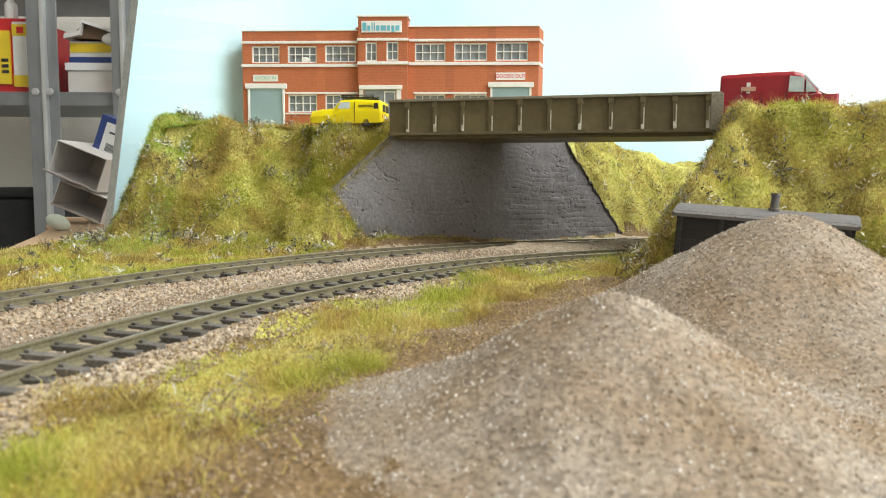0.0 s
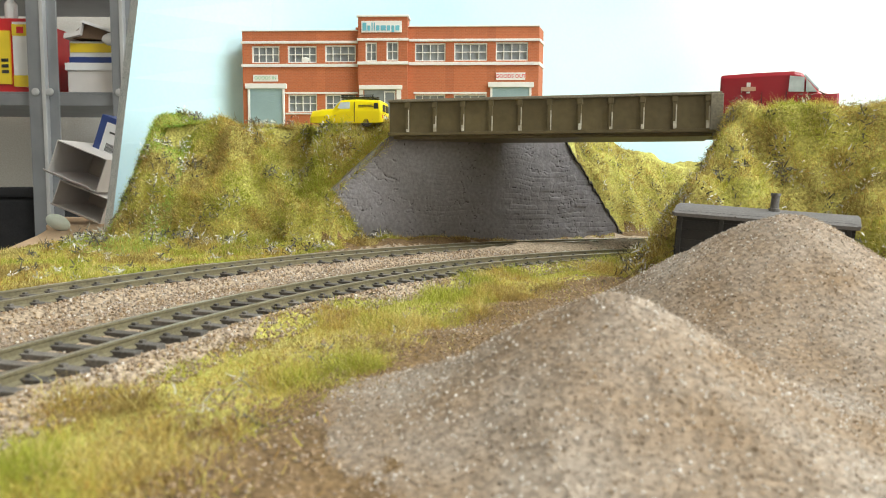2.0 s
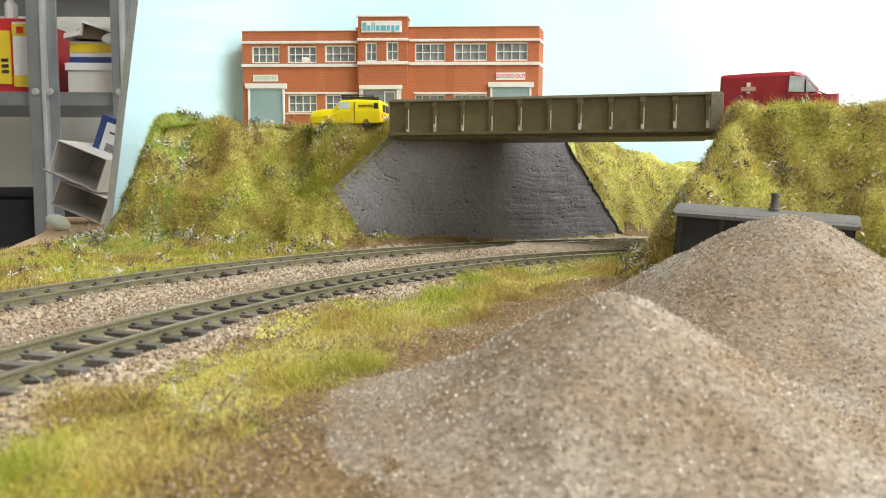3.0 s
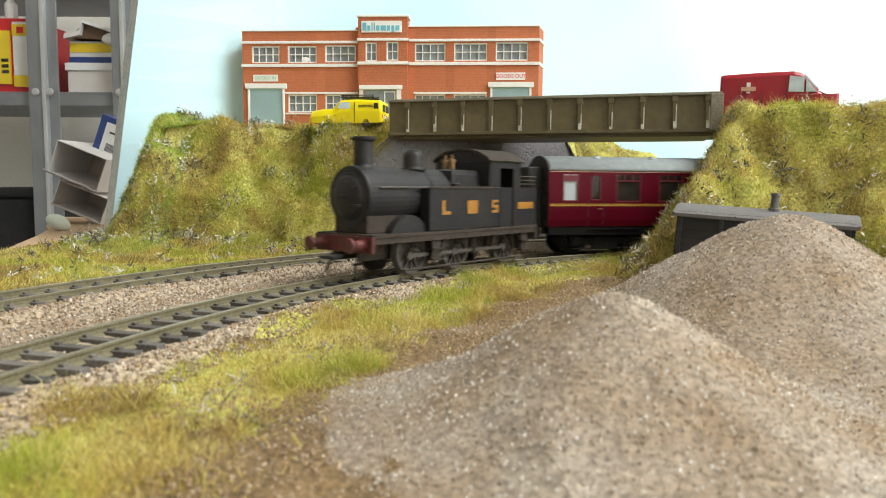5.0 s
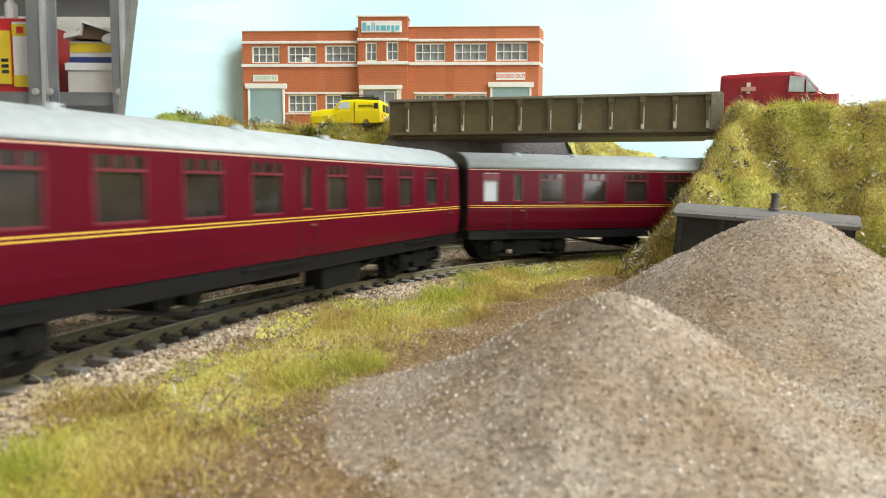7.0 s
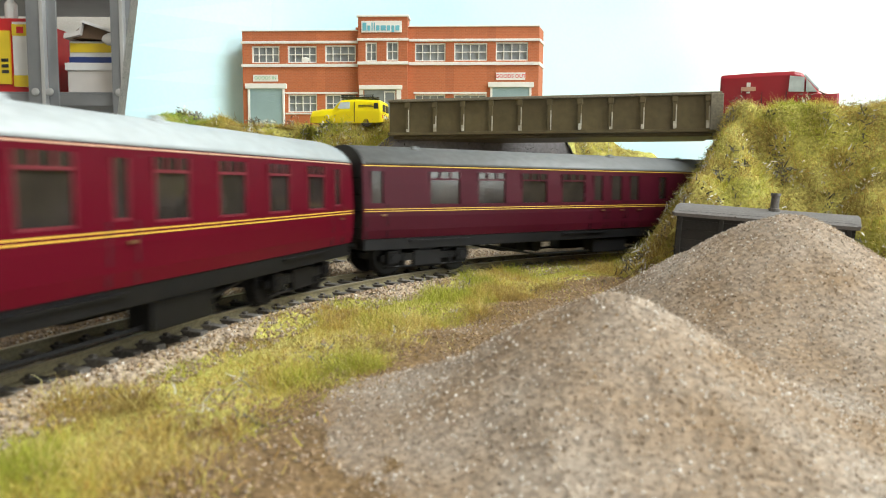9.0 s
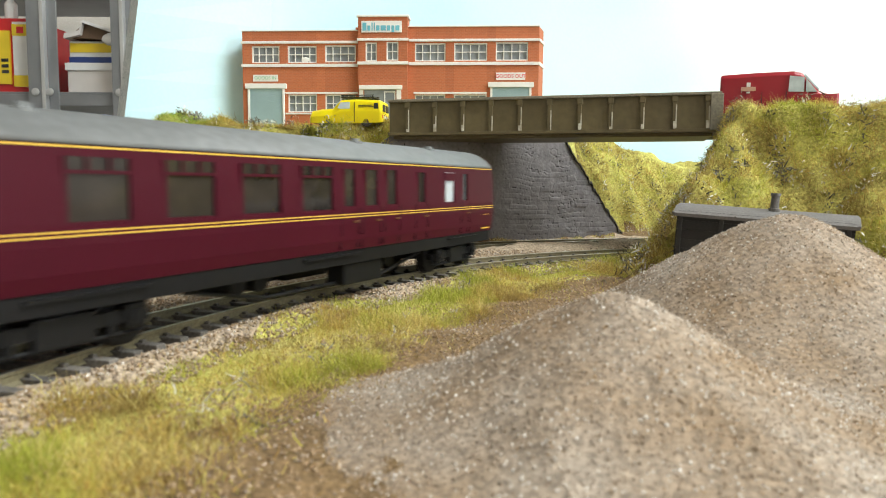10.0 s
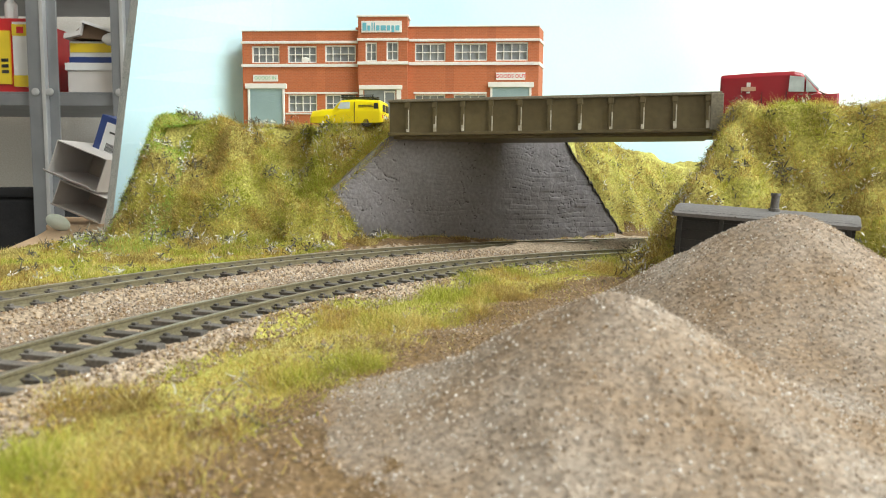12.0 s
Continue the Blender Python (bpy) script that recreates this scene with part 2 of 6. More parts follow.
def raw(name, verts, faces, material, parent=None, label="", smooth=False):
    me = bpy.data.meshes.new(name)
    me.from_pydata(verts, [], faces)
    me.materials.append(M[material])
    if smooth:
        me.polygons.foreach_set("use_smooth", [True] * len(me.polygons))
    me.update()
    ob = new(name, me)
    if parent is not None:
        ob.parent = parent
    if label:
        ob["label"] = label
    return ob


def words(name, text, size, material, parent, at, label="", bold=0.0):
    """Raised lettering as a mesh; size in mm, lies in the xy plane of `at`."""
    cu = bpy.data.curves.new(name, "FONT")
    cu.body, cu.size, cu.align_x, cu.align_y, cu.extrude = text, size * MM, "CENTER", "CENTER", 0.12 * MM
    cu.offset = bold * MM
    tmp = bpy.data.objects.new(name, cu)
    scene.collection.objects.link(tmp)
    dg = bpy.context.evaluated_depsgraph_get()
    me = bpy.data.meshes.new_from_object(tmp.evaluated_get(dg))
    bpy.data.objects.remove(tmp)
    me.materials.clear()
    me.materials.append(M[material])
    ob = new(name, me)
    ob.parent = parent
    ob.matrix_basis = at
    if label:
        ob["label"] = label
    return ob


# ---- the way of the rails: centre line of the nearer track, length s in mm ----
S_LO, S_HI, S_STEP = -1500.0, 2000.0, 2.0
_s = np.arange(S_LO, S_HI, S_STEP)
_c = np.clip(_s, -150, 420) / 100.0
_h = 1.353 - 0.135 * _c - 0.034 * _c ** 2 - 0.00125 * np.clip(_s - 420, 0, 900)
_x, _y = np.cumsum(np.cos(_h)) * S_STEP, np.cumsum(np.sin(_h)) * S_STEP
_i = int(-S_LO / S_STEP)
_x, _y = _x - _x[_i] - 96.6, _y - _y[_i] + 117.9
SPACING = 73.9


def line(s, off=0.0):
    x, y, h = np.interp(s, _s, _x), np.interp(s, _s, _y), np.interp(s, _s, _h)
    return x - math.sin(h) * off, y + math.cos(h) * off, h


_near = np.stack([_x, _y], 1)[::5]
_far = np.stack([_x - np.sin(_h) * SPACING, _y + np.cos(_h) * SPACING], 1)[::5]


# ---- the shape of the land, mm ----
RNG = np.random.default_rng(7)


def lattice(x, y, cell, seed=0):
    """Smooth value noise from 0 to 1 over arrays, with cells of that size."""
    x, y = np.asarray(x, float) / cell + 500, np.asarray(y, float) / cell + 500
    i, j = np.floor(x).astype(int), np.floor(y).astype(int)
    u, v = x - i, y - j
    u, v = u * u * (3 - 2 * u), v * v * (3 - 2 * v)

    def r(a, b):
        n = (a * 374761393 + b * 668265263 + seed * 974634777) & 0x7FFFFFFF
        n = ((n ^ (n >> 13)) * 1274126177) & 0x7FFFFFFF
        return ((n ^ (n >> 16)) & 0xFFFF) / 65535.0
    return (r(i, j) * (1 - u) + r(i + 1, j) * u) * (1 - v) + (r(i, j + 1) * (1 - u) + r(i + 1, j + 1) * u) * v


def ease(t):
    t = np.clip(t, 0, 1)
    return t * t * (3 - 2 * t)


WALL_A, WALL_K = 463.0, 0.41          # the abutment's line: y = WALL_A + WALL_K x
ROAD_Z = 76.0


def hill_left(x, y):
    wob = (lattice(x, y, 44, 1) - 0.5) * 26 + (lattice(x, y, 15, 2) - 0.5) * 13
    foot = 434.0
    f = np.clip((y - foot + wob) / 44.0, 0, 1)
    e = np.clip((x + 217 - wob * 0.6) / 27.0, 0, 1)
    top = 79 + (lattice(x, y, 25, 3) - 0.5) * 14 + 7 * np.exp(-((x + 188) / 12.0) ** 2)
    low = 7 * ease((y - foot + 55) / 55.0) * ease((x + 330) / 60)
    wy = WALL_A + WALL_K * x
    mound = 36 * np.power(np.clip((-30 - x) / 38.0, 0, 1), 1.8) * ease((y - wy + 17 + wob * 0.4) / 17.0) * (x > -92) * (y < wy + 2)
    low = np.maximum(low, mound)
    back = 1 - ease((y - 520) / 50.0) * ease((-150 - x) / 30)
    return np.maximum(low, top * np.power(f, 0.8) * np.power(e, 0.8) * back * np.clip((-62 - x) / 14, 0, 1))


def hill_right(x, y):
    wob = (lattice(x, y, 36, 4) - 0.5) * 22 + (lattice(x, y, 12, 5) - 0.5) * 12
    a = np.clip((x - 94 + wob * 0.5 + np.clip(385 - y, 0, 90) * 0.22) / 58.0, 0, 1)
    b = np.clip((y - 303 + wob + np.clip(x - 150, 0, 70) * 0.75) / 72.0, 0, 1)
    top = 80 + (lattice(x, y, 22, 6) - 0.5) * 7
    h = top * np.minimum(np.power(a, 1.4), np.power(b, 0.85))
    return np.where(y > 391 + np.clip(x - 190, 0, 80) * 0.08, 0, h)


def hill_back(x, y):
    wob = (lattice(x, y, 34, 8) - 0.5) * 22 + (lattice(x, y, 12, 9) - 0.5) * 12
    line_y = WALL_A + WALL_K * x + 8
    f = np.clip((y - np.maximum(line_y, 512) + wob) / 55.0, 0, 1)
    drop = 82 - 24 * np.clip((x - 125) / 70.0, 0, 1) + (lattice(x, y, 25, 10) - 0.5) * 8
    gate = np.clip((x - 60) / 30.0, 0, 1)
    return drop * np.power(f, 0.8) * gate


def yard(x, y):
    return (lattice(x, y, 30, 11) - 0.5) * 1.6 + (lattice(x, y, 9, 12) - 0.5) * 0.9


def wing_top(x):
    """Height of the abutment's top edge: level under the road, sloping down both wings."""
    return np.minimum(np.minimum(66.2, 66.2 - (x - 84) * 1.45), 66.2 + (x + 34) * 0.98)


def ground(x, y):
    x, y = np.asarray(x, float), np.asarray(y, float)
    h = np.maximum(np.maximum(hill_left(x, y), hill_right(x, y)), hill_back(x, y))
    wy = WALL_A + WALL_K * x
    rise = np.maximum(wing_top(x) - 1, 0) + np.maximum(y - wy - 5, 0) * 2.3 + (lattice(x, y, 16, 14) - 0.5) * 6
    plateau = np.where((y > wy + 5) & (x > -112) & (y < 628), ease((x + 112) / 40) * np.minimum(rise, ROAD_Z + 4 + (lattice(x, y, 20, 15) - 0.5) * 3), 0)
    plateau = np.where(x > 92, plateau * np.clip((112 - x) / 20, 0, 1), plateau)
    field = np.where((y > 480) & (x > -185) & (x < -60) & (y < 628), ROAD_Z + 2 + (lattice(x, y, 18, 18) - 0.5) * 6, 0)
    plateau = np.maximum(plateau, field)
    # ballast heaped a little round the sleepers
    d = away(x, y)
    h = h * ease((np.minimum(np.abs(d), np.abs(d - SPACING)) - 17) / 10)
    rough = (lattice(x, y, 9, 16) - 0.5) * 5.5 + (lattice(x, y, 4.5, 17) - 0.5) * 2.6
    h = h + rough * np.clip(h / 12, 0, 1)
    bed = 2.5 * ease((28 - np.abs(d)) / 9) + 2.8 * ease((28 - np.abs(d - SPACING)) / 9)
    bed = bed - 1.0 * ease((15.5 - np.abs(d)) / 3) - 1.2 * ease((15.5 - np.abs(d - SPACING)) / 3)
    h = h + bed * (h < 4)
    return -5 + yard(x, y) + np.maximum(h, plateau)


def away(x, y):
    """Signed distance from the nearer track's centre line: minus on the camera's side."""
    x, y = np.asarray(x, float), np.asarray(y, float)
    pick = slice(120, 205)
    n, hh = _near[pick], _h[::5][pick]
    best, sign = np.full(x.shape, 1e9), np.ones(x.shape)
    for (px, py), a in zip(n, hh):
        d = np.hypot(x - px, y - py)
        s = (x - px) * -math.sin(a) + (y - py) * math.cos(a)
        near = d < best
        best, sign = np.where(near, d, best), np.where(near, np.where(s < 0, -1.0, 1.0), sign)
    return best * sign


def verge(x, y, d):
    """How grassy the strip beside the nearer track is, 0 to 1."""
    along = np.clip((np.asarray(y) - 90) / 250.0, 0, 1)
    inner = 27 - 10 * along + (lattice(x, y, 26, 21) - 0.5) * 16
    outer = 76 - 18 * along ** 2 + (lattice(x, y, 22, 22) - 0.5) * 20
    return ease((-d - inner) / 7.0) * ease((outer + d) / 12.0)


# ---- ground of the layout ----
def build_ground():
    xs, ys = np.arange(-420, 420.1, 3.0), np.arange(40, 640.1, 3.0)
    gx, gy = np.meshgrid(xs, ys)
    gz = ground(gx, gy)
    d = away(gx, gy)
    bumpy = (lattice(gx, gy, 4.1, 31) - 0.5) * 0.7
    v = np.stack([gx, gy, gz + bumpy], -1).reshape(-1, 3) * MM
    nx, ny = len(xs), len(ys)
    i = (np.arange(ny - 1)[:, None] * nx + np.arange(nx - 1)[None, :]).ravel()
    faces = np.stack([i, i + 1, i + 1 + nx, i + nx], 1)
    fx, fy = gx[:-1, :-1].ravel(), gy[:-1, :-1].ravel()
    stay = ~((fx < -203) & (fy > 384 + (fx + 270) * 0.85)) & ~(fx < -285)
    faces = faces[stay]
    ob = raw("ground", v.tolist(), faces.tolist(), "ballast", smooth=True)
    tagged(ob, "pinkish-brown scenic ballast and brown earth of a model railway", "ground", kind="structure")
    for k in ("earth", "turf"):
        ob.data.materials.append(M[k])
    g = verge(gx, gy, d)
    idx = np.zeros(gx.shape, int)
    wob = (lattice(gx, gy, 18, 33) - 0.5) * 24 + (lattice(gx, gy, 7, 34) - 0.5) * 12
    idx[(d < -46 + wob + np.clip((gy - 90) / 250, 0, 1) * 24) & (gy < 420)] = 1
    idx[g > 0.25] = 1
    idx[(g > 0.5) & (d > -58 + wob * 0.5)] = 2
    idx[(d > SPACING + 19 + wob * 0.3) & (gx > -90)] = 1
    idx[(d > SPACING + 34 + wob * 0.4) & (gx < -90)] = 2
    idx[(gz > 3) | ((hill_left(gx, gy) > 1.0) & (d > 120))] = 2
    cells = idx[:-1, :-1].ravel()[stay]
    ob.data.polygons.foreach_set("material_index", cells.astype(np.int32))
    ob.data.update()
    # the board under it
    bm = bmesh.new()
    box(bm, -285, 1500, -1400, 800, -30, -7.8)
    tagged(part("baseboard", bm, "timber"), "plain timber baseboard under the layout", "baseboard", kind="structure")


build_ground()


# ---- grains and grass ----
OCT = np.array([(1, 0, 0), (-1, 0, 0), (0, 1, 0), (0, -1, 0), (0, 0, 1), (0, 0, -1)], float)
OCT_F = np.array([(0, 2, 4), (2, 1, 4), (1, 3, 4), (3, 0, 4), (2, 0, 5), (1, 2, 5), (3, 1, 5), (0, 3, 5)])


def rotations(n):
    q = RNG.normal(size=(n, 4))
    q /= np.linalg.norm(q, axis=1)[:, None]
    w, x, y, z = q.T
    return np.stack([np.stack([1 - 2 * (y * y + z * z), 2 * (x * y - z * w), 2 * (x * z + y * w)], -1),
                     np.stack([2 * (x * y + z * w), 1 - 2 * (x * x + z * z), 2 * (y * z - x * w)], -1),
                     np.stack([2 * (x * z - y * w), 2 * (y * z + x * w), 1 - 2 * (x * x + y * y)], -1)], 1)


def grains(name, pts, lo, hi, material, label, category="gravel", parent=None):
    """Loose angular stones at the points, as one heap of small meshes."""
    n = len(pts)
    if not n:
        return None
    size = RNG.uniform(lo, hi, n)[:, None, None] * RNG.uniform(0.6, 1.2, (n, 6, 1))
    v = np.einsum("nij,kj->nki", rotations(n), OCT) * size + np.asarray(pts)[:, None, :]
    f = (OCT_F[None] + 6 * np.arange(n)[:, None, None]).reshape(-1, 3)
    ob = raw(name, (v.reshape(-1, 3) * MM).tolist(), f.tolist(), material, parent)
    if parent is None:
        tagged(ob, label, category, kind="stuff")
    else:
        tagged(ob, label, kind="stuff")
    return ob


def blades(name, pts, normals, lo, hi, width, material, label, lean=0.7, category="grass"):
    """Fibres: a bent strip each, growing along the normal with a random lean."""
    n = len(pts)
    if not n:
        return None
    clump = lattice(np.asarray(pts)[:, 0] + np.asarray(pts)[:, 2] * 0.6, np.asarray(pts)[:, 1] + np.asarray(pts)[:, 2] * 0.7, 7.0, 77)
    ln = (RNG.uniform(lo, hi, n) * (0.6 + 0.85 * clump))[:, None]
    up = normals * 0.6 + np.array([0, 0, 0.55 if lean < 1.7 else 0.12]) + RNG.normal(size=(n, 3)) * lean * 0.6
    up /= np.linalg.norm(up, axis=1)[:, None]
    bend = RNG.normal(size=(n, 3)) * 0.35
    side = np.cross(up, RNG.normal(size=(n, 3)))
    side /= np.linalg.norm(side, axis=1)[:, None] + 1e-9
    w = width * RNG.uniform(0.6, 1.3, n)[:, None]
    p = np.asarray(pts)
    m, t = p + up * ln * 0.55 + bend * ln * 0.1, p + up * ln * 0.85 + bend * ln * 0.8
    v = np.stack([p - side * w / 2, p + side * w / 2, m + side * w * 0.4, m - side * w * 0.4, t], 1).reshape(-1, 3)
    b = 5 * np.arange(n)
    faces = np.stack([b, b + 1, b + 2, b + 3], 1).tolist() + np.stack([b + 3, b + 2, b + 4], 1).tolist()
    return tagged(raw(name, (v * MM).tolist(), faces, material), label, category, kind="stuff")


def slope(x, y):
    e = 1.5
    gx, gy = (ground(x + e, y) - ground(x - e, y)) / (2 * e), (ground(x, y + e) - ground(x, y - e)) / (2 * e)
    n = np.stack([-gx, -gy, np.ones_like(gx)], -1)
    return n / np.linalg.norm(n, axis=-1)[:, None]


def scatter(n, x0, x1, y0, y1, steep=True):
    """Points over a stretch of land, more of them where it is steep."""
    x, y = RNG.uniform(x0, x1, n), RNG.uniform(y0, y1, n)
    if steep:
        nz = slope(x, y)[:, 2]
        keep = RNG.uniform(0, 1, n) < np.clip(0.22 / np.maximum(nz, 0.2), 0, 1)
        x, y = x[keep], y[keep]
    return x, y


SPECIES = (("grass_brown", "short brown dead static grass"), ("grass_straw", "straw-coloured static grass"), ("grass_yellow", "yellowish green static grass"), ("grass_green", "olive green static grass"), ("grass_bright", "bright green static grass"), ("grass_beige", "pale beige static grass"))


def sow(x, y, lo, hi, width, where, seed, straw=0.0, bright=None, lift=-0.3, lean=0.7):
    z = ground(x, y) + lift
    nrm = slope(x, y)
    u, v = x + z * 0.25, y * 0.8 + z * 0.9
    patch = lattice(u, v, 24, seed) * 0.62 + lattice(u, v, 8, seed + 1) * 0.36
    pick = 0.47 + (patch - 0.49) * 1.6 + RNG.uniform(0, 1, len(x)) * 0.28 - 0.13 - straw
    kind = np.digitize(pick, [0.27, 0.40, 0.60])
    if bright is not None:
        kind[bright & (RNG.uniform(0, 1, len(x)) < 0.4)] = 4
    fluff = lattice(u, v, 13, seed + 7)
    kind[(RNG.uniform(0, 1, len(x)) < 0.10 + 0.45 * ease((fluff - 0.62) / 0.2)) & (kind != 4)] = 5
    for k, (material, label) in enumerate(SPECIES):
        on = kind == k
        blades("grass", np.stack([x, y, z], 1)[on], nrm[on], lo, hi, width, material, label + " on " + where, lean)


def litter(x, y, where, per=12, reach=3.4, size=0.65, lift=1.2, pale=0.42):
    """Clumps of dark twigs and pale leaf flakes among the grass."""
    x, y = np.repeat(x, per), np.repeat(y, per)
    is_pale = np.repeat(RNG.uniform(0, 1, len(x) // per) < pale, per)
    x, y = x + RNG.normal(size=len(x)) * reach * 0.5, y + RNG.normal(size=len(y)) * reach * 0.5
    p = np.stack([x, y, ground(x, y) + lift + RNG.normal(size=len(x)) * reach * 0.35], 1)
    nrm = RNG.normal(size=p.shape)
    blades("twigs", p[~is_pale], nrm[~is_pale], 1.4, 4.6, size, "twig", "dark dried twigs among the grass on " + where, 1.6, "twigs")
    blades("twigs", p[is_pale], nrm[is_pale], 1.2, 3.2, size, "twig_pale", "pale grey dried weed flakes on " + where, 1.6, "twigs")


def plant_hills():
    x, y = scatter(470000, -225, -22, 372, 505)
    wy = WALL_A + WALL_K * x
    keep = np.where((x < -70) | (y < wy), ground(x, y) > -3.5, (y > wy + 5) & (y < wy + 45))
    dd = away(x, y)
    keep &= (dd > SPACING + 20 + lattice(x, y, 15, 57) * 14)
    x, y = x[keep], y[keep]
    bright = (x < -165) & (lattice(x, y, 16, 51) > 0.5)
    sow(x, y, 1.6, 4.4, 0.21, "the embankment", 41, 0.02, bright, lean=1.5)
    pick = RNG.integers(0, len(x), 460)
    pick = pick[lattice(x[pick], y[pick] + ground(x[pick], y[pick]), 26, 58) > 0.36]
    litter(x[pick], y[pick], "the embankment", lift=3.0, per=14, pale=0.5)
    x, y = scatter(330000, 78, 330, 262, 392)
    keep = hill_right(x, y) > 1.0
    x, y = x[keep], y[keep]
    sow(x, y, 1.8, 5.0, 0.19, "the cutting side", 43, 0.15, lean=1.4)
    pick = RNG.integers(0, len(x), 330)
    litter(x[pick], y[pick], "the cutting side", lift=2.8, per=14, pale=0.5)
    x, y = scatter(90000, 62, 260, 500, 590)
    keep = (hill_back(x, y) > 1.0) & (y > WALL_A + WALL_K * x + 6)
    x, y = x[keep], y[keep]
    sow(x, y, 1.6, 4.2, 0.26, "the far bank", 45, 0.22, lean=1.4)
    pick = RNG.integers(0, len(x), 110)
    litter(x[pick], y[pick], "the far bank", size=0.6)


def plant_edges():
    # long growth along the road edge, before the parked van
    x = RNG.uniform(-100, -34, 7000)
    y = WALL_A + WALL_K * x + RNG.uniform(8, 24, 7000)
    sow(x, y, 3.0, 6.5, 0.2, "the road edge", 96, 0.05, lean=1.2)
    # low growth in front of the embankment, along the abutment's foot and on its wings
    x, y = RNG.uniform(-285, -60, 80000), RNG.uniform(255, 440, 80000)
    d = away(x, y)
    keep = (d > SPACING + 27 + lattice(x, y, 14, 91) * 12) & ~((x < -203) & (y > 384 + (x + 270) * 0.85))
    x, y = x[keep], y[keep]
    sow(x, y, 1.2, 3.6, 0.26, "the far verge", 92, 0.10, lean=1.4)
    pick = RNG.integers(0, len(x), 90)
    litter(x[pick], y[pick], "the far verge", lift=0.9, reach=2.0)
    x = RNG.uniform(-80, 122, 9000)
    y = WALL_A + WALL_K * x - np.abs(RNG.normal(size=9000)) * 3.5 - 0.8
    keep = RNG.uniform(0, 1, 9000) < np.where(x < -40, 0.9, 0.12 + 0.5 * (lattice(x, y, 12, 93) > 0.6))
    sow(x[keep], y[keep], 1.0, 3.4, 0.26, "the foot of the abutment", 94, 0.12, lean=1.1)
    x = RNG.uniform(-82, -34, 9000)
    y = WALL_A + WALL_K * x + RNG.uniform(0.5, 12, 9000)
    z = wing_top(x) + np.maximum(y - WALL_A - WALL_K * x - 5, 0) * 2.0 - 4
    n = np.tile(np.array([0.1, -0.8, 0.4]), (9000, 1))
    for m, a, c in (("grass_yellow", 0, 4000), ("grass_straw", 4000, 6200), ("grass_green", 6200, 9000)):
        blades("grass", np.stack([x, y, z], 1)[a:c], n[a:c], 2.0, 6.0, 0.2, m, "long static grass over the wing wall", 1.3)


def plant_verge():
    x, y = RNG.uniform(-140, 110, 800000), RNG.uniform(70, 400, 800000)
    d = away(x, y)
    g = verge(x, y, d)
    bare = ease((lattice(x, y, 34, 66) - 0.5) / 0.2) * ease((-d - 40) / 14) * ease((y - 150) / 40)
    dens = (0.4 + 0.6 * ease((lattice(x, y, 16, 61) - 0.25) / 0.4)) * (1 - 0.85 * bare)
    keep = RNG.uniform(0, 1, len(x)) < g * dens
    x, y, d = x[keep], y[keep], d[keep]
    dry = -0.06 + 0.30 * ease((-d - 40) / 26) + 0.10 * ease((y - 170) / 120)
    tall = lattice(x, y, 16, 61) > 0.58
    for on, lo, hi in ((~tall, 1.0, 3.6), (tall, 2.2, 6.4)):
        sow(x[on], y[on], lo, hi, 0.115, "the lineside verge", 63, dry[on], lean=2.0)
    # thin stray fibres over the earth and the ballast edge
    x, y = RNG.uniform(-130, 90, 16000), RNG.uniform(75, 390, 16000)
    d = away(x, y)
    keep = (d < -20) & (d > -85) & (RNG.uniform(0, 1, len(x)) < 0.5)
    sow(x[keep], y[keep], 1.0, 3.4, 0.2, "bare earth", 65, 0.16, lean=1.6)
    x, y = RNG.uniform(-100, 90, 900), RNG.uniform(110, 390, 900)
    d = away(x, y)
    keep = (d < -19) & (d > -62) & (RNG.uniform(0, 1, len(x)) < 0.16)
    litter(x[keep], y[keep], "the lineside verge", per=7, reach=1.8, size=0.35, lift=0.7)


def strew():
    """Ballast grains by the track and loose stones on the earth."""
    x, y = RNG.uniform(-230, 150, 90000), RNG.uniform(90, 520, 90000)
    d = away(x, y)
    near_rail = (np.abs(np.abs(d) - 8.6) < 1.6) | (np.abs(np.abs(d - SPACING) - 8.6) < 1.6)
    keep = (d > -33) & (d < SPACING + 30) & ~near_rail & (ground(x, y) < -1)
    keep &= (np.minimum(np.abs(d), np.abs(d - SPACING)) > 16) | (RNG.uniform(0, 1, len(x)) < 0.25)
    x, y, d = x[keep], y[keep], d[keep]
    on_track = (np.abs(d) < 17) | (np.abs(d - SPACING) < 17)
    z = ground(x, y) + np.where(on_track, -0.1, 0.35)
    p = np.stack([x, y, z], 1)
    k = RNG.uniform(0, 1, len(x))
    # extra dark brown grains on the track stand for shade between the sleepers
    k = k + np.where(on_track, 0.45, 0)
    grains("ballast_grains", p[k < 0.62], 0.3, 0.75, "grain_buff", "pinkish buff crushed-stone ballast grains")
    grains("ballast_grains", p[(k >= 0.62) & (k < 0.72)], 0.3, 0.65, "grain_white", "pale ballast grains")
    grains("ballast_grains", p[k >= 0.72], 0.3, 0.7, "grain_dark", "dark brown ballast grains")
    x, y = RNG.uniform(-120, 130, 26000), RNG.uniform(70, 330, 26000)
    d = away(x, y)
    keep = d < -42
    p = np.stack([x, y, ground(x, y) + 0.1], 1)[keep]
    k = RNG.uniform(0, 1, len(p))
    grains("earth_grains", p[k < 0.55], 0.25, 0.7, "grain_dark", "dark loose soil crumbs")
    grains("earth_grains", p[(k > 0.82) | ((k > 0.55) & (np.hypot(p[:, 0] - 20, p[:, 1] - 140) < 95))], 0.25, 0.55, "grain_buff", "buff stone crumbs on the soil")


plant_hills()
plant_edges()
plant_verge()
strew()


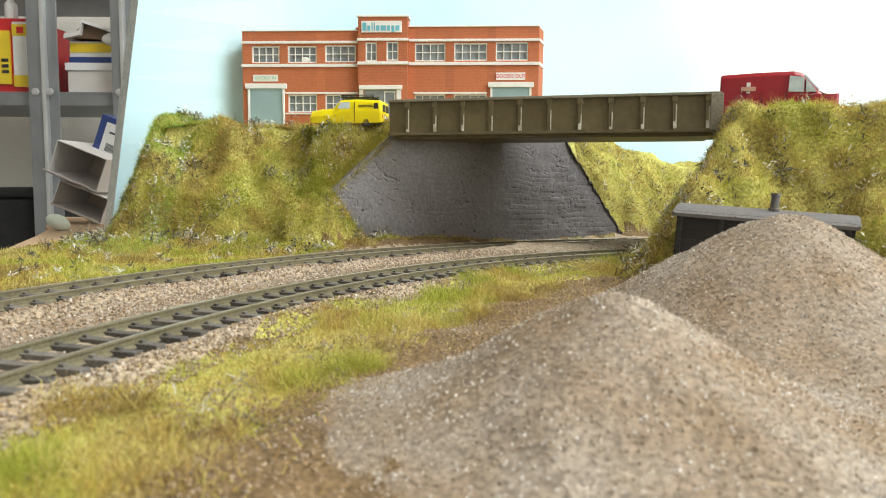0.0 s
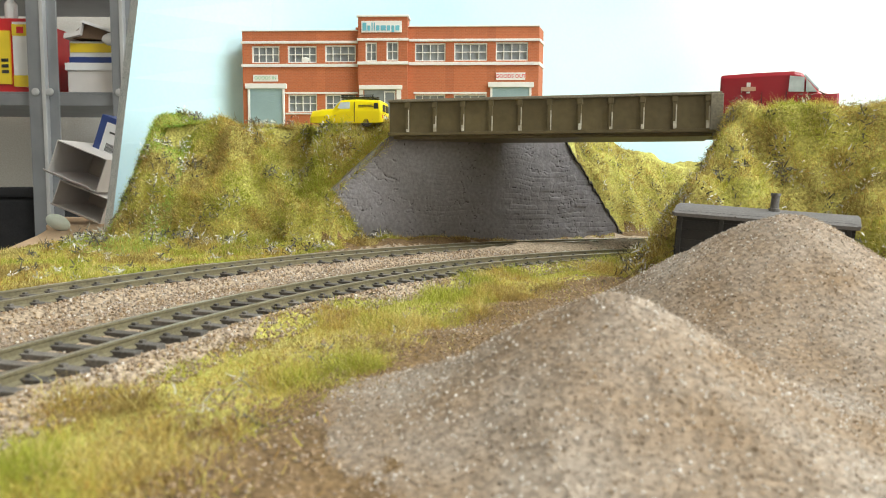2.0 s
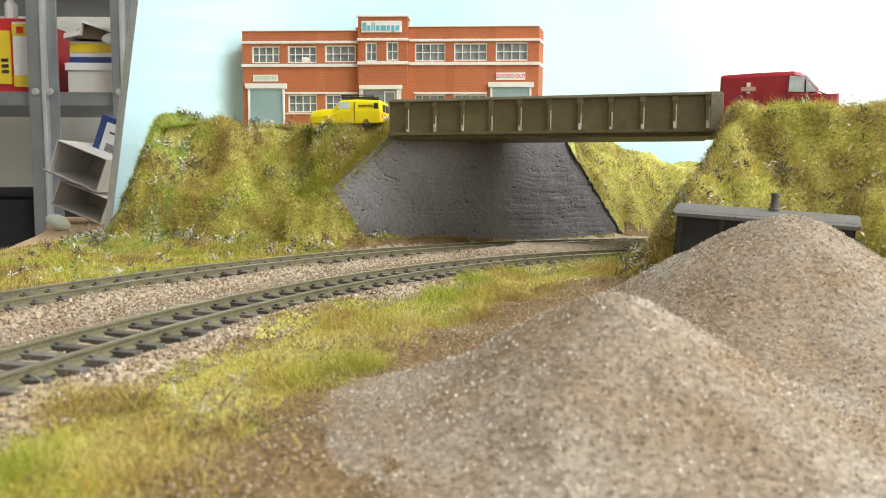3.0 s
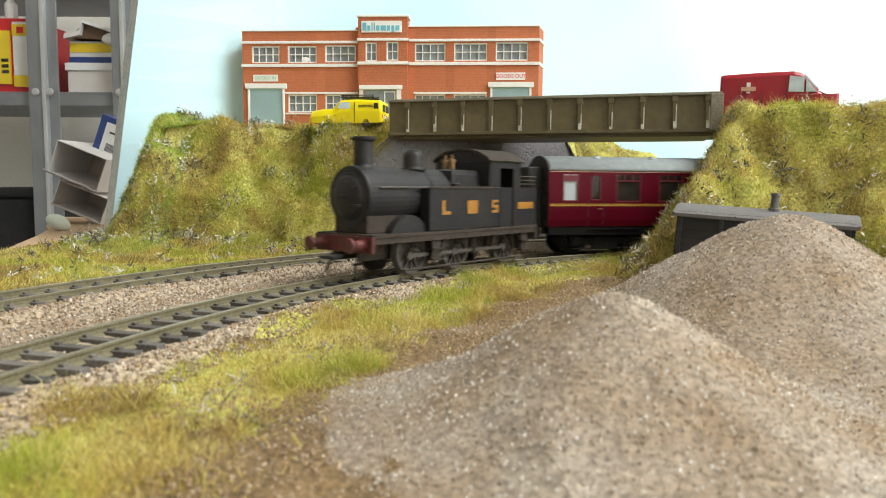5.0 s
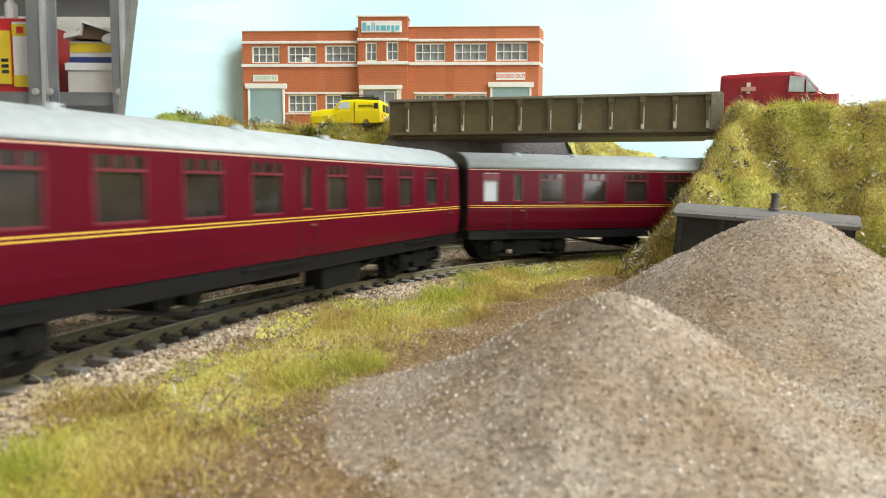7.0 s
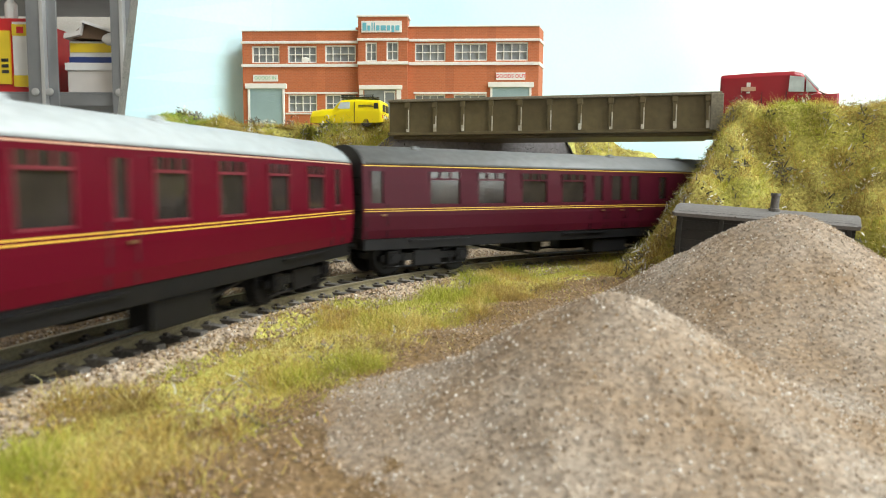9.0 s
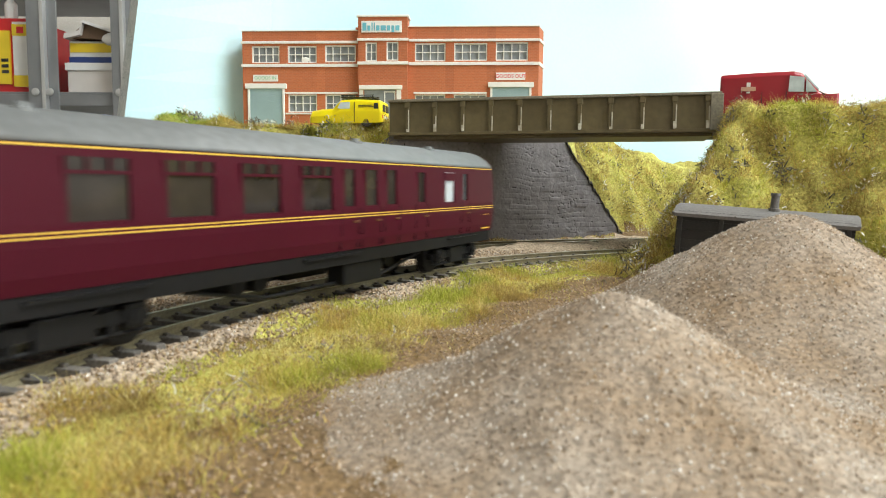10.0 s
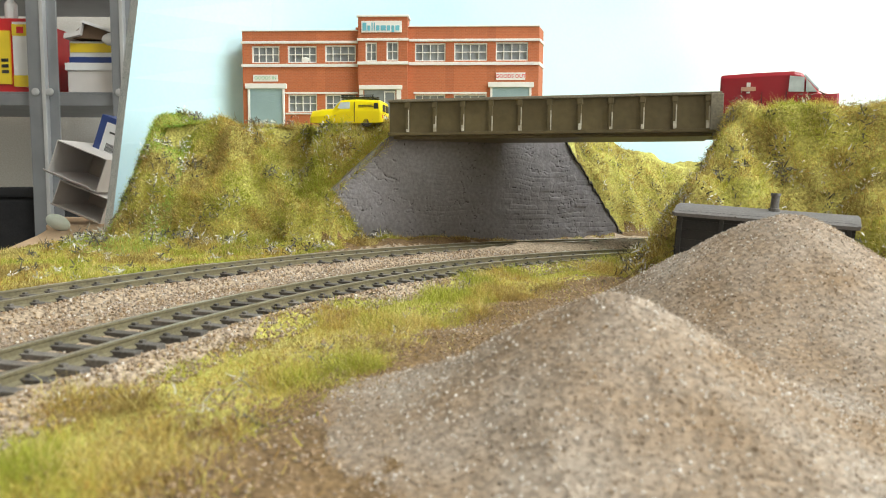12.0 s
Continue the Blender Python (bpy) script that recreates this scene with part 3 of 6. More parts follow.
# ---- gravel piles ----
def gravel_pile(cx, cy, peak, tan_left, tan_right, base, seed, count, label):
    def h(x, y):
        dx, dy = x - cx, y - cy
        r = np.hypot(dx, dy)
        a = np.arctan2(dy, dx)
        t = tan_right + (tan_left - tan_right) * (0.5 - 0.5 * np.cos(a))
        round_top = np.sqrt(r * r + 81) - 9
        lump = (lattice(x, y, 16, seed) - 0.5) * 2.4 + (lattice(x, y, 5, seed + 1) - 0.5) * 1.1
        c = (peak - round_top * t + 5.6) / 4.5
        return -5.6 + 4.5 * np.where(c > 20, c, np.log1p(np.exp(np.minimum(c, 20)))) + lump * np.clip((peak - round_top * t + 12) / 12, 0, 1) - 0.6 * np.clip((r - base + 14) / 14, 0, 1)
    ob = thing("gravel_pile", pose(0, 0, 0), label, "gravel pile", "gravel piles")
    rs = np.concatenate([np.arange(0.01, 30, 1.0), np.arange(30, base, 1.6)])
    th = np.linspace(0, 2 * math.pi, 160, endpoint=False)
    R, T = np.meshgrid(rs, th, indexing="ij")
    X, Y = cx + R * np.cos(T), cy + R * np.sin(T)
    Z = np.maximum(h(X, Y), -7.0)
    v = np.stack([X, Y, Z], -1).reshape(-1, 3) * MM
    n = len(th)
    f = [(i * n + j, i * n + (j + 1) % n, (i + 1) * n + (j + 1) % n, (i + 1) * n + j) for i in range(len(rs) - 1) for j in range(n)]
    mound = raw("gravel_mound", v.tolist(), [q[::-1] for q in f], "gravel", ob, smooth=True)
    mound.data.materials.append(M["earth"])
    soil = (R + (lattice(X, Y, 20, seed + 3) - 0.5) * 34 + (lattice(X, Y, 6, seed + 4) - 0.5) * 22 > base * 0.66)[:-1].ravel() & (X[:-1].ravel() < cx - 28)
    mound.data.polygons.foreach_set("material_index", soil.astype(np.int32))
    mound.data.update()
    r, a = base * np.sqrt(RNG.uniform(0, 1, count)), RNG.uniform(0, 2 * math.pi, count)
    x, y = cx + r * np.cos(a), cy + r * np.sin(a)
    z = h(x, y)
    keep = z > -6
    p = np.stack([x, y, z + RNG.uniform(-0.32, 0.12, count)], 1)[keep]
    k = RNG.uniform(0, 1, len(p)) + (lattice(p[:, 0], p[:, 1], 12, seed + 2) - 0.5) * 0.3
    foot = ease((np.hypot(p[:, 0] - cx, p[:, 1] - cy) - base * 0.5 + (lattice(p[:, 0], p[:, 1], 20, seed + 3) - 0.5) * 30) / (base * 0.35))
    k = np.where((RNG.uniform(0, 1, len(p)) < foot * 0.7) & (p[:, 0] < cx - 5), 2.0, k)
    grains("loose_gravel", p[k < 0.70], 0.18, 0.42, "grain_buff", "buff crushed stone", parent=ob)
    grains("loose_gravel", p[(k >= 0.70) & (k < 0.95)], 0.18, 0.42, "grain_white", "pale quartz-like grains", parent=ob)
    grains("loose_gravel", p[k >= 0.95], 0.18, 0.42, "grain_dark", "brown grains", parent=ob)


gravel_pile(32, 126, 16.6, 0.62, 0.70, 96, 70, 62000, "low rounded heap of fine buff gravel beside the siding")
gravel_pile(95, 200, 29.0, 0.64, 0.68, 100, 80, 62000, "taller heap of fine buff gravel beside a van body")


# ---- railway tracks ----
def rail_mesh(off, s0, s1, step=6.0):
    prof = [(-1.2, -3.0), (1.2, -3.0), (1.0, -2.6), (0.35, -2.2), (0.35, -1.0), (0.6, -0.7), (0.6, -0.12), (0.48, 0.0), (-0.48, 0.0), (-0.6, -0.12), (-0.6, -0.7), (-0.35, -1.0), (-0.35, -2.2), (-1.0, -2.6)]
    bm = bmesh.new()
    rings = []
    for s in np.arange(s0, s1 + 0.1, step):
        x, y, h = line(s, off)
        rings.append([bm.verts.new(V(x - math.sin(h) * a, y + math.cos(h) * a, z)) for a, z in prof])
    for a, b in zip(rings, rings[1:]):
        for i in range(len(prof)):
            j = (i + 1) % len(prof)
            f = bm.faces.new((a[i], b[i], b[j], a[j]))
            f.material_index = 1 if i in (6, 7, 8) else 0
            f.smooth = False
    bmesh.ops.recalc_face_normals(bm, faces=bm.faces)
    return bm


def sleeper_mesh():
    bm = bmesh.new()
    box(bm, -1.6, 1.6, -15.5, 15.5, -5.0, -1.95, 0.25)
    for o in (-8.6, 8.6):
        for q in (-1.5, 1.5):
            box(bm, -0.7, 0.7, o + q - 0.65, o + q + 0.65, -2.1, -1.25, 0.2)
    me = bpy.data.meshes.new("sleeper")
    bm.to_mesh(me)
    bm.free()
    me.materials.append(M["sleeper"])
    return me


SLEEPER = sleeper_mesh()


def railway_track(off, s0, s1, label):
    ob = thing("railway_track", pose(0, 0, 0), label, "railway track", "double track line")
    for o in (-8.6, 8.6):
        part("rail", rail_mesh(off + o, S_LO + 20, 1700), ["rail", "rail_head"], ob, "brown-painted rail with a worn bright head")
    rest = bmesh.new()
    for s in np.arange(S_LO + 30, 1690, 8.3):
        x, y, h = line(s, off)
        m = P(x, y, 0, 0, 0, math.degrees(h) + RNG.uniform(-2, 2))
        if s0 <= s <= s1:
            sl = new("sleeper", SLEEPER)
            sl.parent = ob
            sl.matrix_basis = m
        else:
            box(rest, -1.6, 1.6, -15.5, 15.5, -7.7, -1.95, m=m)
    tagged(part("sleepers", rest, "sleeper", ob), kind="stuff")


railway_track(0.0, 0, 470, "model railway track on dark sleepers in buff ballast")
railway_track(SPACING, 40, 480, "second model railway track at the foot of the embankment")


# ---- bridge ----
def girder_bridge():
    ob = thing("girder_bridge", P(-33, 440, 0, 0, 0, math.degrees(math.atan2(-50, 184))), "olive-brown plate girder road bridge with chipped pale stiffeners", "bridge")
    L, b, t = 188.2, 67.5, 87.1
    part("web_plate", boxed(0, L, 0, 2, b, t - 1.5, 0.2), "girder", ob)
    part("top_flange", boxed(-0.6, L + 0.6, -2.2, 4, t - 1.6, t, 0.3), "girder_edge", ob, "paler worn top flange")
    bm = bmesh.new()
    box(bm, -0.6, L + 0.6, -1.6, 3.5, b - 1.8, b, 0.3)
    part("bottom_flange", bm, "girder", ob)
    for i in range(11):
        x = 11.7 + 17.02 * i
        bm = bmesh.new()
        box(bm, x - 1.1, x + 1.1, -1.5, 0.1, b, t - 1.6, 0.25)
        box(bm, x - 1.7, x + 1.7, -1.9, 0.0, t - 5.2, t - 1.6, 0.5)
        st = part("stiffener", bm, "girder", ob)
        bm = bmesh.new()
        top = t - 6 - RNG.uniform(0, 5)
        box(bm, x + 0.55, x + 1.2, -1.72, -1.3, b + RNG.uniform(0, 1), top, 0.1)
        if RNG.uniform() < 0.7:
            box(bm, x - 0.6, x + 0.9, -1.75, -1.4, b + 0.2, b + RNG.uniform(1.5, 5), 0.1)
        part("chipped_edge", bm, "chipped", st, "paint worn through to pale card")
    bm = bmesh.new()
    box(bm, L - 5, L + 1.5, -2.4, 0, b - 1, t - 1, 0.4)
    part("end_post", bm, "girder_edge", ob)
    bm = bmesh.new()
    box(bm, 1, L - 3, 4.2, 54, 63.8, 71, 0.5)
    part("deck", bm, "girder", ob, "dark brown deck underside")
    part("far_web_plate", boxed(-4, L, 54.2, 56, 66, 82, 0.2), "girder", ob)
    part("road_surface", boxed(1, L - 3, 4.2, 54, 71.2, 72.2), "road", ob)
    # the road goes on over the hidden side of the cutting
    bm = bmesh.new()
    box(bm, 152, 420, 393, 468, 66.4, 71.5, 0.5)
    tagged(part("road_slab", bm, "road"), "grey road slab over the cutting beside the bridge", "road", kind="structure")
    bm = bmesh.new()
    box(bm, 150, 430, 387, 392, -7.6, 66.3)
    tagged(part("retaining_wall", bm, "stone"), "plain grey retaining wall behind the cutting side", "wall", kind="structure")


def abutment():
    ang = math.degrees(math.atan(WALL_K))
    k = math.sqrt(1 + WALL_K ** 2)
    ob = thing("abutment_wall", P(0, WALL_A, 0, 0, 0, ang), "grey painted abutment wall carved with rough stone courses", "wall", kind="structure")

    def top(u):
        return float(wing_top(u / k))
    bm = bmesh.new()
    us = np.linspace(-84 * k, 133 * k, 60)
    prism(bm, [(us[0], -7.5)] + [(us[-1], -7.5)] + [(u, max(top(u) - 0.4, -6)) for u in us[::-1]], "y", 1.4, 6.5)
    part("wall_core", bm, "stone", ob)
    # the carved skin: wavy courses, broken upright joints and cracks cut into plaster
    us, zs = np.arange(-84 * k, 133 * k, 0.5), np.arange(-6.0, 66.3, 0.5)
    U, Z = np.meshgrid(us, zs)
    right = ease((U - 42 + (lattice(U, Z, 22, 101) - 0.5) * 50) / 30) * ease((58 - Z + (lattice(U, Z, 18, 108) - 0.5) * 20) / 14)
    lined = np.clip(right + 0.75 * ease((lattice(U, Z * 1.4, 26, 102) - 0.50) / 0.14), 0, 1)
    zc = Z / 3.3 + (lattice(U, Z, 17, 103) - 0.5) * 1.1
    row = np.floor(zc)
    run = U / 8.5 + (row * 0.618) % 1.0 * 3 + (lattice(U, Z, 9, 104) - 0.5) * 0.9
    flat = np.clip(1 - np.minimum(zc - row, 1 - zc + row) * 3.3 / 0.30, 0, 1)
    upright = np.clip(1 - np.minimum(run % 1, 1 - run % 1) * 8.5 / 0.36, 0, 1)
    flat = flat * (lattice(U, row * 37.0, 7, 105) > 0.40)
    upright = upright * 0.7 * (lattice(row * 53.0, np.floor(run) * 31.0, 5, 106) > 0.6)
    web = lattice(U, Z * 1.5, 7.5, 107) * 0.7 + lattice(U, Z, 3.1, 109) * 0.3
    crack = np.clip(1 - np.abs(web - 0.5) / 0.022, 0, 1) * (lattice(U, Z, 19, 110) > 0.54)
    cut = np.maximum(np.maximum(flat, upright) * lined, crack)
    face = (lattice(U, Z, 30, 111) - 0.5) * 1.4 + (lattice(U, Z, 6, 112) - 0.5) * 0.5 * (0.5 + right) + right * (lattice(row * 91.0, np.floor(run) * 47.0, 3, 113) - 0.5) * 0.45
    Yd = face + 0.4 * cut
    verts = np.stack([U, Yd, Z], -1).reshape(-1, 3) * MM
    n = len(us)
    i = (np.arange(len(zs) - 1)[:, None] * n + np.arange(n - 1)[None, :])
    stay = (Z[1:, :-1] < wing_top(U[1:, :-1] / k)) & (Z[1:, 1:] < wing_top(U[1:, 1:] / k))
    faces = np.stack([i, i + 1, i + 1 + n, i + n], -1)[stay]
    skin = raw("carved_face", verts.tolist(), faces.tolist(), "stone", ob, "glossy grey paint over rough carved courses", smooth=True)
    skin.data.materials.append(M["crack"])
    skin.data.polygons.foreach_set("material_index", (cut[:-1, :-1] > 0.86)[stay].astype(np.int32))
    skin.data.update()
    bm = bmesh.new()
    us = np.linspace(84 * k, 131 * k, 40)
    edge = [(u + RNG.uniform(-0.6, 0.6), top(u) + RNG.uniform(-0.2, 1.0)) for u in us]
    prism(bm, edge + [(u, z - RNG.uniform(0.5, 2.2)) for u, z in edge[::-1]], "y", -0.9, 6.7)
    part("sloping_coping", bm, "crack", ob, "rough dark broken edge")


girder_bridge()
abutment()


# ---- factory ----
def brick_material():
    m = M["brick"]
    nt = m.node_tree
    bt = nt.nodes.new("ShaderNodeTexBrick")
    bt.inputs["Scale"].default_value = 1.0
    bt.inputs["Color1"].default_value, bt.inputs["Color2"].default_value, bt.inputs["Mortar"].default_value = (0.50, 0.135, 0.05, 1), (0.40, 0.105, 0.04, 1), (0.47, 0.19, 0.10, 1)
    bt.inputs["Mortar Size"].default_value, bt.inputs["Brick Width"].default_value, bt.inputs["Row Height"].default_value = 0.00018, 0.003, 0.00115
    tc = nt.nodes.new("ShaderNodeTexCoord")
    sw = nt.nodes.new("ShaderNodeSeparateXYZ")
    cb = nt.nodes.new("ShaderNodeCombineXYZ")
    nt.links.new(tc.outputs["Object"], sw.inputs[0])
    nt.links.new(sw.outputs[0], cb.inputs[0])
    nt.links.new(sw.outputs[2], cb.inputs[1])
    nt.links.new(cb.outputs[0], bt.inputs["Vector"])
    b = nt.nodes["Principled BSDF"]
    old = b.inputs["Base Color"].links[0].from_socket
    mx = nt.nodes.new("ShaderNodeMix")
    mx.data_type = "RGBA"
    mx.inputs[0].default_value = 0.6
    nt.links.new(old, mx.inputs[6])
    nt.links.new(bt.outputs[0], mx.inputs[7])
    nt.links.new(mx.outputs[2], b.inputs["Base Color"])


brick_material()


def factory():
    ob = thing("factory_building", P(-157, 568, 0, 0, 0, -3.4), "low orange-red brick factory with white bands and paned windows", "factory")
    K = 0.4357

    def X(px):
        return (px - 428) * K

    def Z(py):
        return 153.3 - (py - 55.0) * 0.4285
    W, base = X(954), 72.0
    openings = [(445, 495, 81, 111), (510, 562, 81, 111), (577, 632, 80, 110), (737, 791, 77, 109), (806, 864, 77, 108), (879, 935, 76, 108),
                (510, 562, 167, 199), (577, 632, 167, 199), (737, 791, 167, 199), (806, 864, 167, 199)]
    tower = [(651, 671, 77, 110), (688, 709, 76, 109)]
    # front wall cut round the openings: piers and strips butted together
    cols = sorted({X(v) for o in openings for v in o[:2]} | {0.0, W})
    for a, c in zip(cols, cols[1:]):
        spans = sorted((Z(o[3]), Z(o[2])) for o in openings if X(o[0]) <= a + 0.01 and X(o[1]) >= c - 0.01)
        z = base
        for lo, hi in spans:
            part("wall_panel", boxed(a, c, 0, 3, z, lo), "brick", ob)
            z = hi
        part("wall_panel", boxed(a, c, 0, 3, z, Z(55 if c < X(680) else 49)), "brick", ob)
    part("side_wall", boxed(0.05, 3, 3.02, 18, base, Z(55)), "brick", ob)
    bm = bmesh.new()
    prism(bm, [(W + 0.02, 0), (W + 4.5, 18), (W + 1.5, 18), (W - 2, 3.02)], "z", base, Z(49))
    part("side_wall", bm, "brick", ob)
    part("back_wall", boxed(3, W + 2, 16, 18, base, Z(56)), "brick", ob)
    part("roof", boxed(3.1, W - 2, 3.1, 15.9, Z(60), Z(58)), "roof_grey", ob)
    # entrance tower
    tx0, tx1 = X(638), X(725)
    bm = bmesh.new()
    cols = sorted({X(v) for o in tower for v in o[:2]} | {tx0, tx1})
    for a, c in zip(cols, cols[1:]):
        z = base
        for o in tower:
            if X(o[0]) <= a + 0.01 and X(o[1]) >= c - 0.01:
                box(bm, a, c, -4, -0.05, base, Z(o[3]))
                z = Z(o[2])
        box(bm, a, c, -4, -0.05, z, Z(33))
    box(bm, tx0, tx1, 0, 10, Z(54), Z(33))
    tw = part("entrance_tower", bm, "brick", ob)
    part("cap", boxed(tx0 - 1, tx1 + 1, -5, 11, Z(33), Z(29.5), 0.3), "white_card", tw, "white coping")
    for y0, y1 in ((70, 74.5), (110.5, 116)):
        part("band", boxed(tx0 - 0.8, tx1 + 0.8, -5, -4.02, Z(y1), Z(y0), 0.2), "white_card", tw, "white painted band")
        part("band", boxed(-0.8, tx0 - 0.85, -1.1, -0.02, Z(y1 + 2.5), Z(y0 + 2.5), 0.2), "white_card", ob, "white painted band")
        part("band", boxed(tx1 + 0.85, W + 0.5, -1.1, -0.02, Z(y1), Z(y0), 0.2), "white_card", ob, "white painted band")
        bm = bmesh.new()
        prism(bm, [(W + 0.55, -1.1), (W + 5.6, 18), (W + 4.6, 18), (W + 0.05, 0)], "z", Z(y1), Z(y0))
        part("band", bm, "white_card", ob, "white painted band")
    part("parapet_coping", boxed(-0.8, tx0 - 0.05, -0.8, 3.5, Z(55), Z(53.2), 0.2), "white_card", ob, "white coping")
    part("parapet_coping", boxed(tx1 + 0.05, W + 0.4, -0.8, 3.5, Z(49), Z(46.8), 0.2), "white_card", ob, "white coping")
    for x0, x1 in ((495, 638), (725, 866)):
        part("band", boxed(X(x0 + 10), X(x1) - 0.9, -0.8, -0.02, Z(166.5), Z(163), 0.2), "white_card", ob, "white painted lintel band")
        part("band", boxed(X(x0 + 10), X(x1) - 0.9, -0.8, -0.02, Z(203), Z(200), 0.2), "white_card", ob, "white painted sill band")
    # windows
    for n, (x0, x1, y0, y1) in enumerate(openings + tower):
        dy = -4.0 if n >= len(openings) else 0.0
        a, c, lo, hi = X(x0), X(x1), Z(y1), Z(y0)
        w = part("window", boxed(a, c, dy + 2.0, dy + 2.4, lo, hi), "window_dark", ob, "dark reflecting window card")
        bm = bmesh.new()
        for bx in (a, c - 0.9):
            box(bm, bx, bx + 0.9, dy + 0.4, dy + 1.9, lo, hi)
        for bz in (lo, hi - 0.9):
            box(bm, a + 0.9, c - 0.9, dy + 0.4, dy + 1.9, bz, bz + 0.9)
        part("window_frame", bm, "white_card", w, "white frame")
        cols_n = 2 if n >= len(openings) else 4
        for i in range(1, cols_n):
            q = a + (c - a) * i / cols_n
            part("glazing_bar", boxed(q - 0.3, q + 0.3, dy + 0.8, dy + 1.6, lo + 0.9, hi - 0.9), "white_card", w)
        q = lo + (hi - lo) * 0.5
        part("glazing_bar", boxed(a + 0.9, c - 0.9, dy + 0.7, dy + 1.5, q - 0.3, q + 0.3), "white_card", w)
    # crumpled paper seen in one upper window
    bm = bmesh.new()
    bmesh.ops.create_icosphere(bm, subdivisions=2, radius=2.6 * MM, matrix=Matrix.Translation(V(X(541), 1.4, Z(105))) @ Matrix.Diagonal((1.3, 0.25, 0.8, 1)))
    part("torn_card", bm, "white_card", ob, "torn white patch in the window")
    # shuttered goods doors
    for name, x0, x1, y0 in (("in", 441, 500, 157), ("out", 874, 938, 155)):
        door = part("shutter_door", boxed(X(x0), X(x1), -0.35, -0.05, base, Z(y0)), "shutter", ob, "pale blue-grey roller shutter")
        for i in range(int((Z(y0) - base) / 1.5)):
            part("slat", boxed(X(x0) + 0.4, X(x1) - 0.4, -0.75, -0.36, base + i * 1.5 + 0.15, base + i * 1.5 + 1.35), "shutter", door)
        bm = bmesh.new()
        box(bm, X(x0 - 8), X(x1 + 8), -2.0, -0.02, Z(y0), Z(y0 - 9), 0.3)
        box(bm, X(x0 - 4), X(x0), -1.4, -0.02, base, Z(y0) - 0.02, 0.2)
        box(bm, X(x1), X(x1 + 4), -1.4, -0.02, base, Z(y0) - 0.02, 0.2)
        part("door_surround", bm, "white_card", door, "white painted surround")
    for text, x0, x1, y0, y1, m in (("GOODS IN", 447, 492, 132, 144, "sign_green"), ("GOODS OUT", 880, 931, 129, 142, "sign_red")):
        s = part("sign", boxed(X(x0), X(x1), -0.7, -0.05, Z(y1), Z(y0), 0.1), "white_card", ob, "white sign with " + ("green" if "IN" in text else "red") + " capitals")
        words("lettering", text, (Z(y0) - Z(y1)) * 0.69, m, s, P((X(x0) + X(x1)) / 2, -0.75, (Z(y0) + Z(y1)) / 2, 90), bold=0.03)
    s = part("sign", boxed(X(644), X(715), -4.8, -4.05, Z(60), Z(40), 0.1), "white_card", ob, "white name board with a pale blue name")
    bm = bmesh.new()
    for x0, x1, y0, y1 in ((646, 653, 43, 57), (655, 660, 48, 57), (662, 664, 43, 57), (666, 668, 43, 57), (670, 676, 48, 57), (678, 687, 48, 57), (689, 695, 48, 57), (697, 702, 48, 60), (704, 711, 48, 57)):
        box(bm, X(x0), X(x1), -4.95, -4.81, Z(y1), Z(y0), 0.05)
    part("name_bars", bm, "sign_blue", s)
    # entrance
    part("entrance_recess", boxed(X(649), X(704), -4.3, -4.05, base, Z(160)), "window_dark", ob, "dark glazed entrance")
    bm = bmesh.new()
    box(bm, X(640), X(716), -6.5, -4.02, Z(160), Z(152.5), 0.3)
    box(bm, X(706), X(714), -5.5, -4.02, base, Z(160) - 0.02, 0.2)
    box(bm, X(640), X(647), -5.5, -4.02, base, Z(160) - 0.02, 0.2)
    box(bm, X(684), X(686), -4.8, -4.32, base, Z(163), 0.1)
    box(bm, X(702), X(704), -4.8, -4.32, base, Z(163), 0.1)
    box(bm, X(686), X(702), -4.8, -4.32, Z(165), Z(163))
    part("porch_surround", bm, "white_card", ob, "white painted porch")


factory()


# ---- vehicles on the road ----
def loft(bm, sections, mi=0, cap=True):
    """sections: list of (x, [(y, z), ...]) rings in mm, joined one to the next."""
    rings = [[bm.verts.new(V(x, y, z)) for y, z in ring] for x, ring in sections]
    fs = []
    for a, b in zip(rings, rings[1:]):
        n = len(a)
        fs += [bm.faces.new((a[i], a[(i + 1) % n], b[(i + 1) % n], b[i])) for i in range(n)]
    if cap:
        fs += [bm.faces.new(rings[0][::-1]), bm.faces.new(rings[-1])]
    for f in fs:
        f.material_index = mi
    bmesh.ops.recalc_face_normals(bm, faces=fs)


def car_ring(w, z0, z1, wt, r=1.2):
    """Half-rounded body section: half width w at the waist, wt at the top."""
    return [(-w, z0), (-w, (z0 + z1) * 0.5), (-wt, z1 - r), (-wt + r, z1), (wt - r, z1), (wt, z1 - r), (w, (z0 + z1) * 0.5), (w, z0)]


def wheel(parent, x, y, z, r, w, hub="black"):
    bm = bmesh.new()
    lathe(bm, (0, -w / 2, 0), (0, 1, 0), [(0, r * 0.7), (0.15, r * 0.95), (0.5, r), (w - 0.5, r), (w - 0.15, r * 0.95), (w, r * 0.7)], 18)
    wh = part("wheel", bm, "black", parent, at=P(x, y, z), smooth=False)
    bm = bmesh.new()
    lathe(bm, (0, -w / 2 - 0.1, 0), (0, 1, 0), [(0, r * 0.55), (w + 0.2, r * 0.55)], 12)
    part("hub", bm, hub, wh)


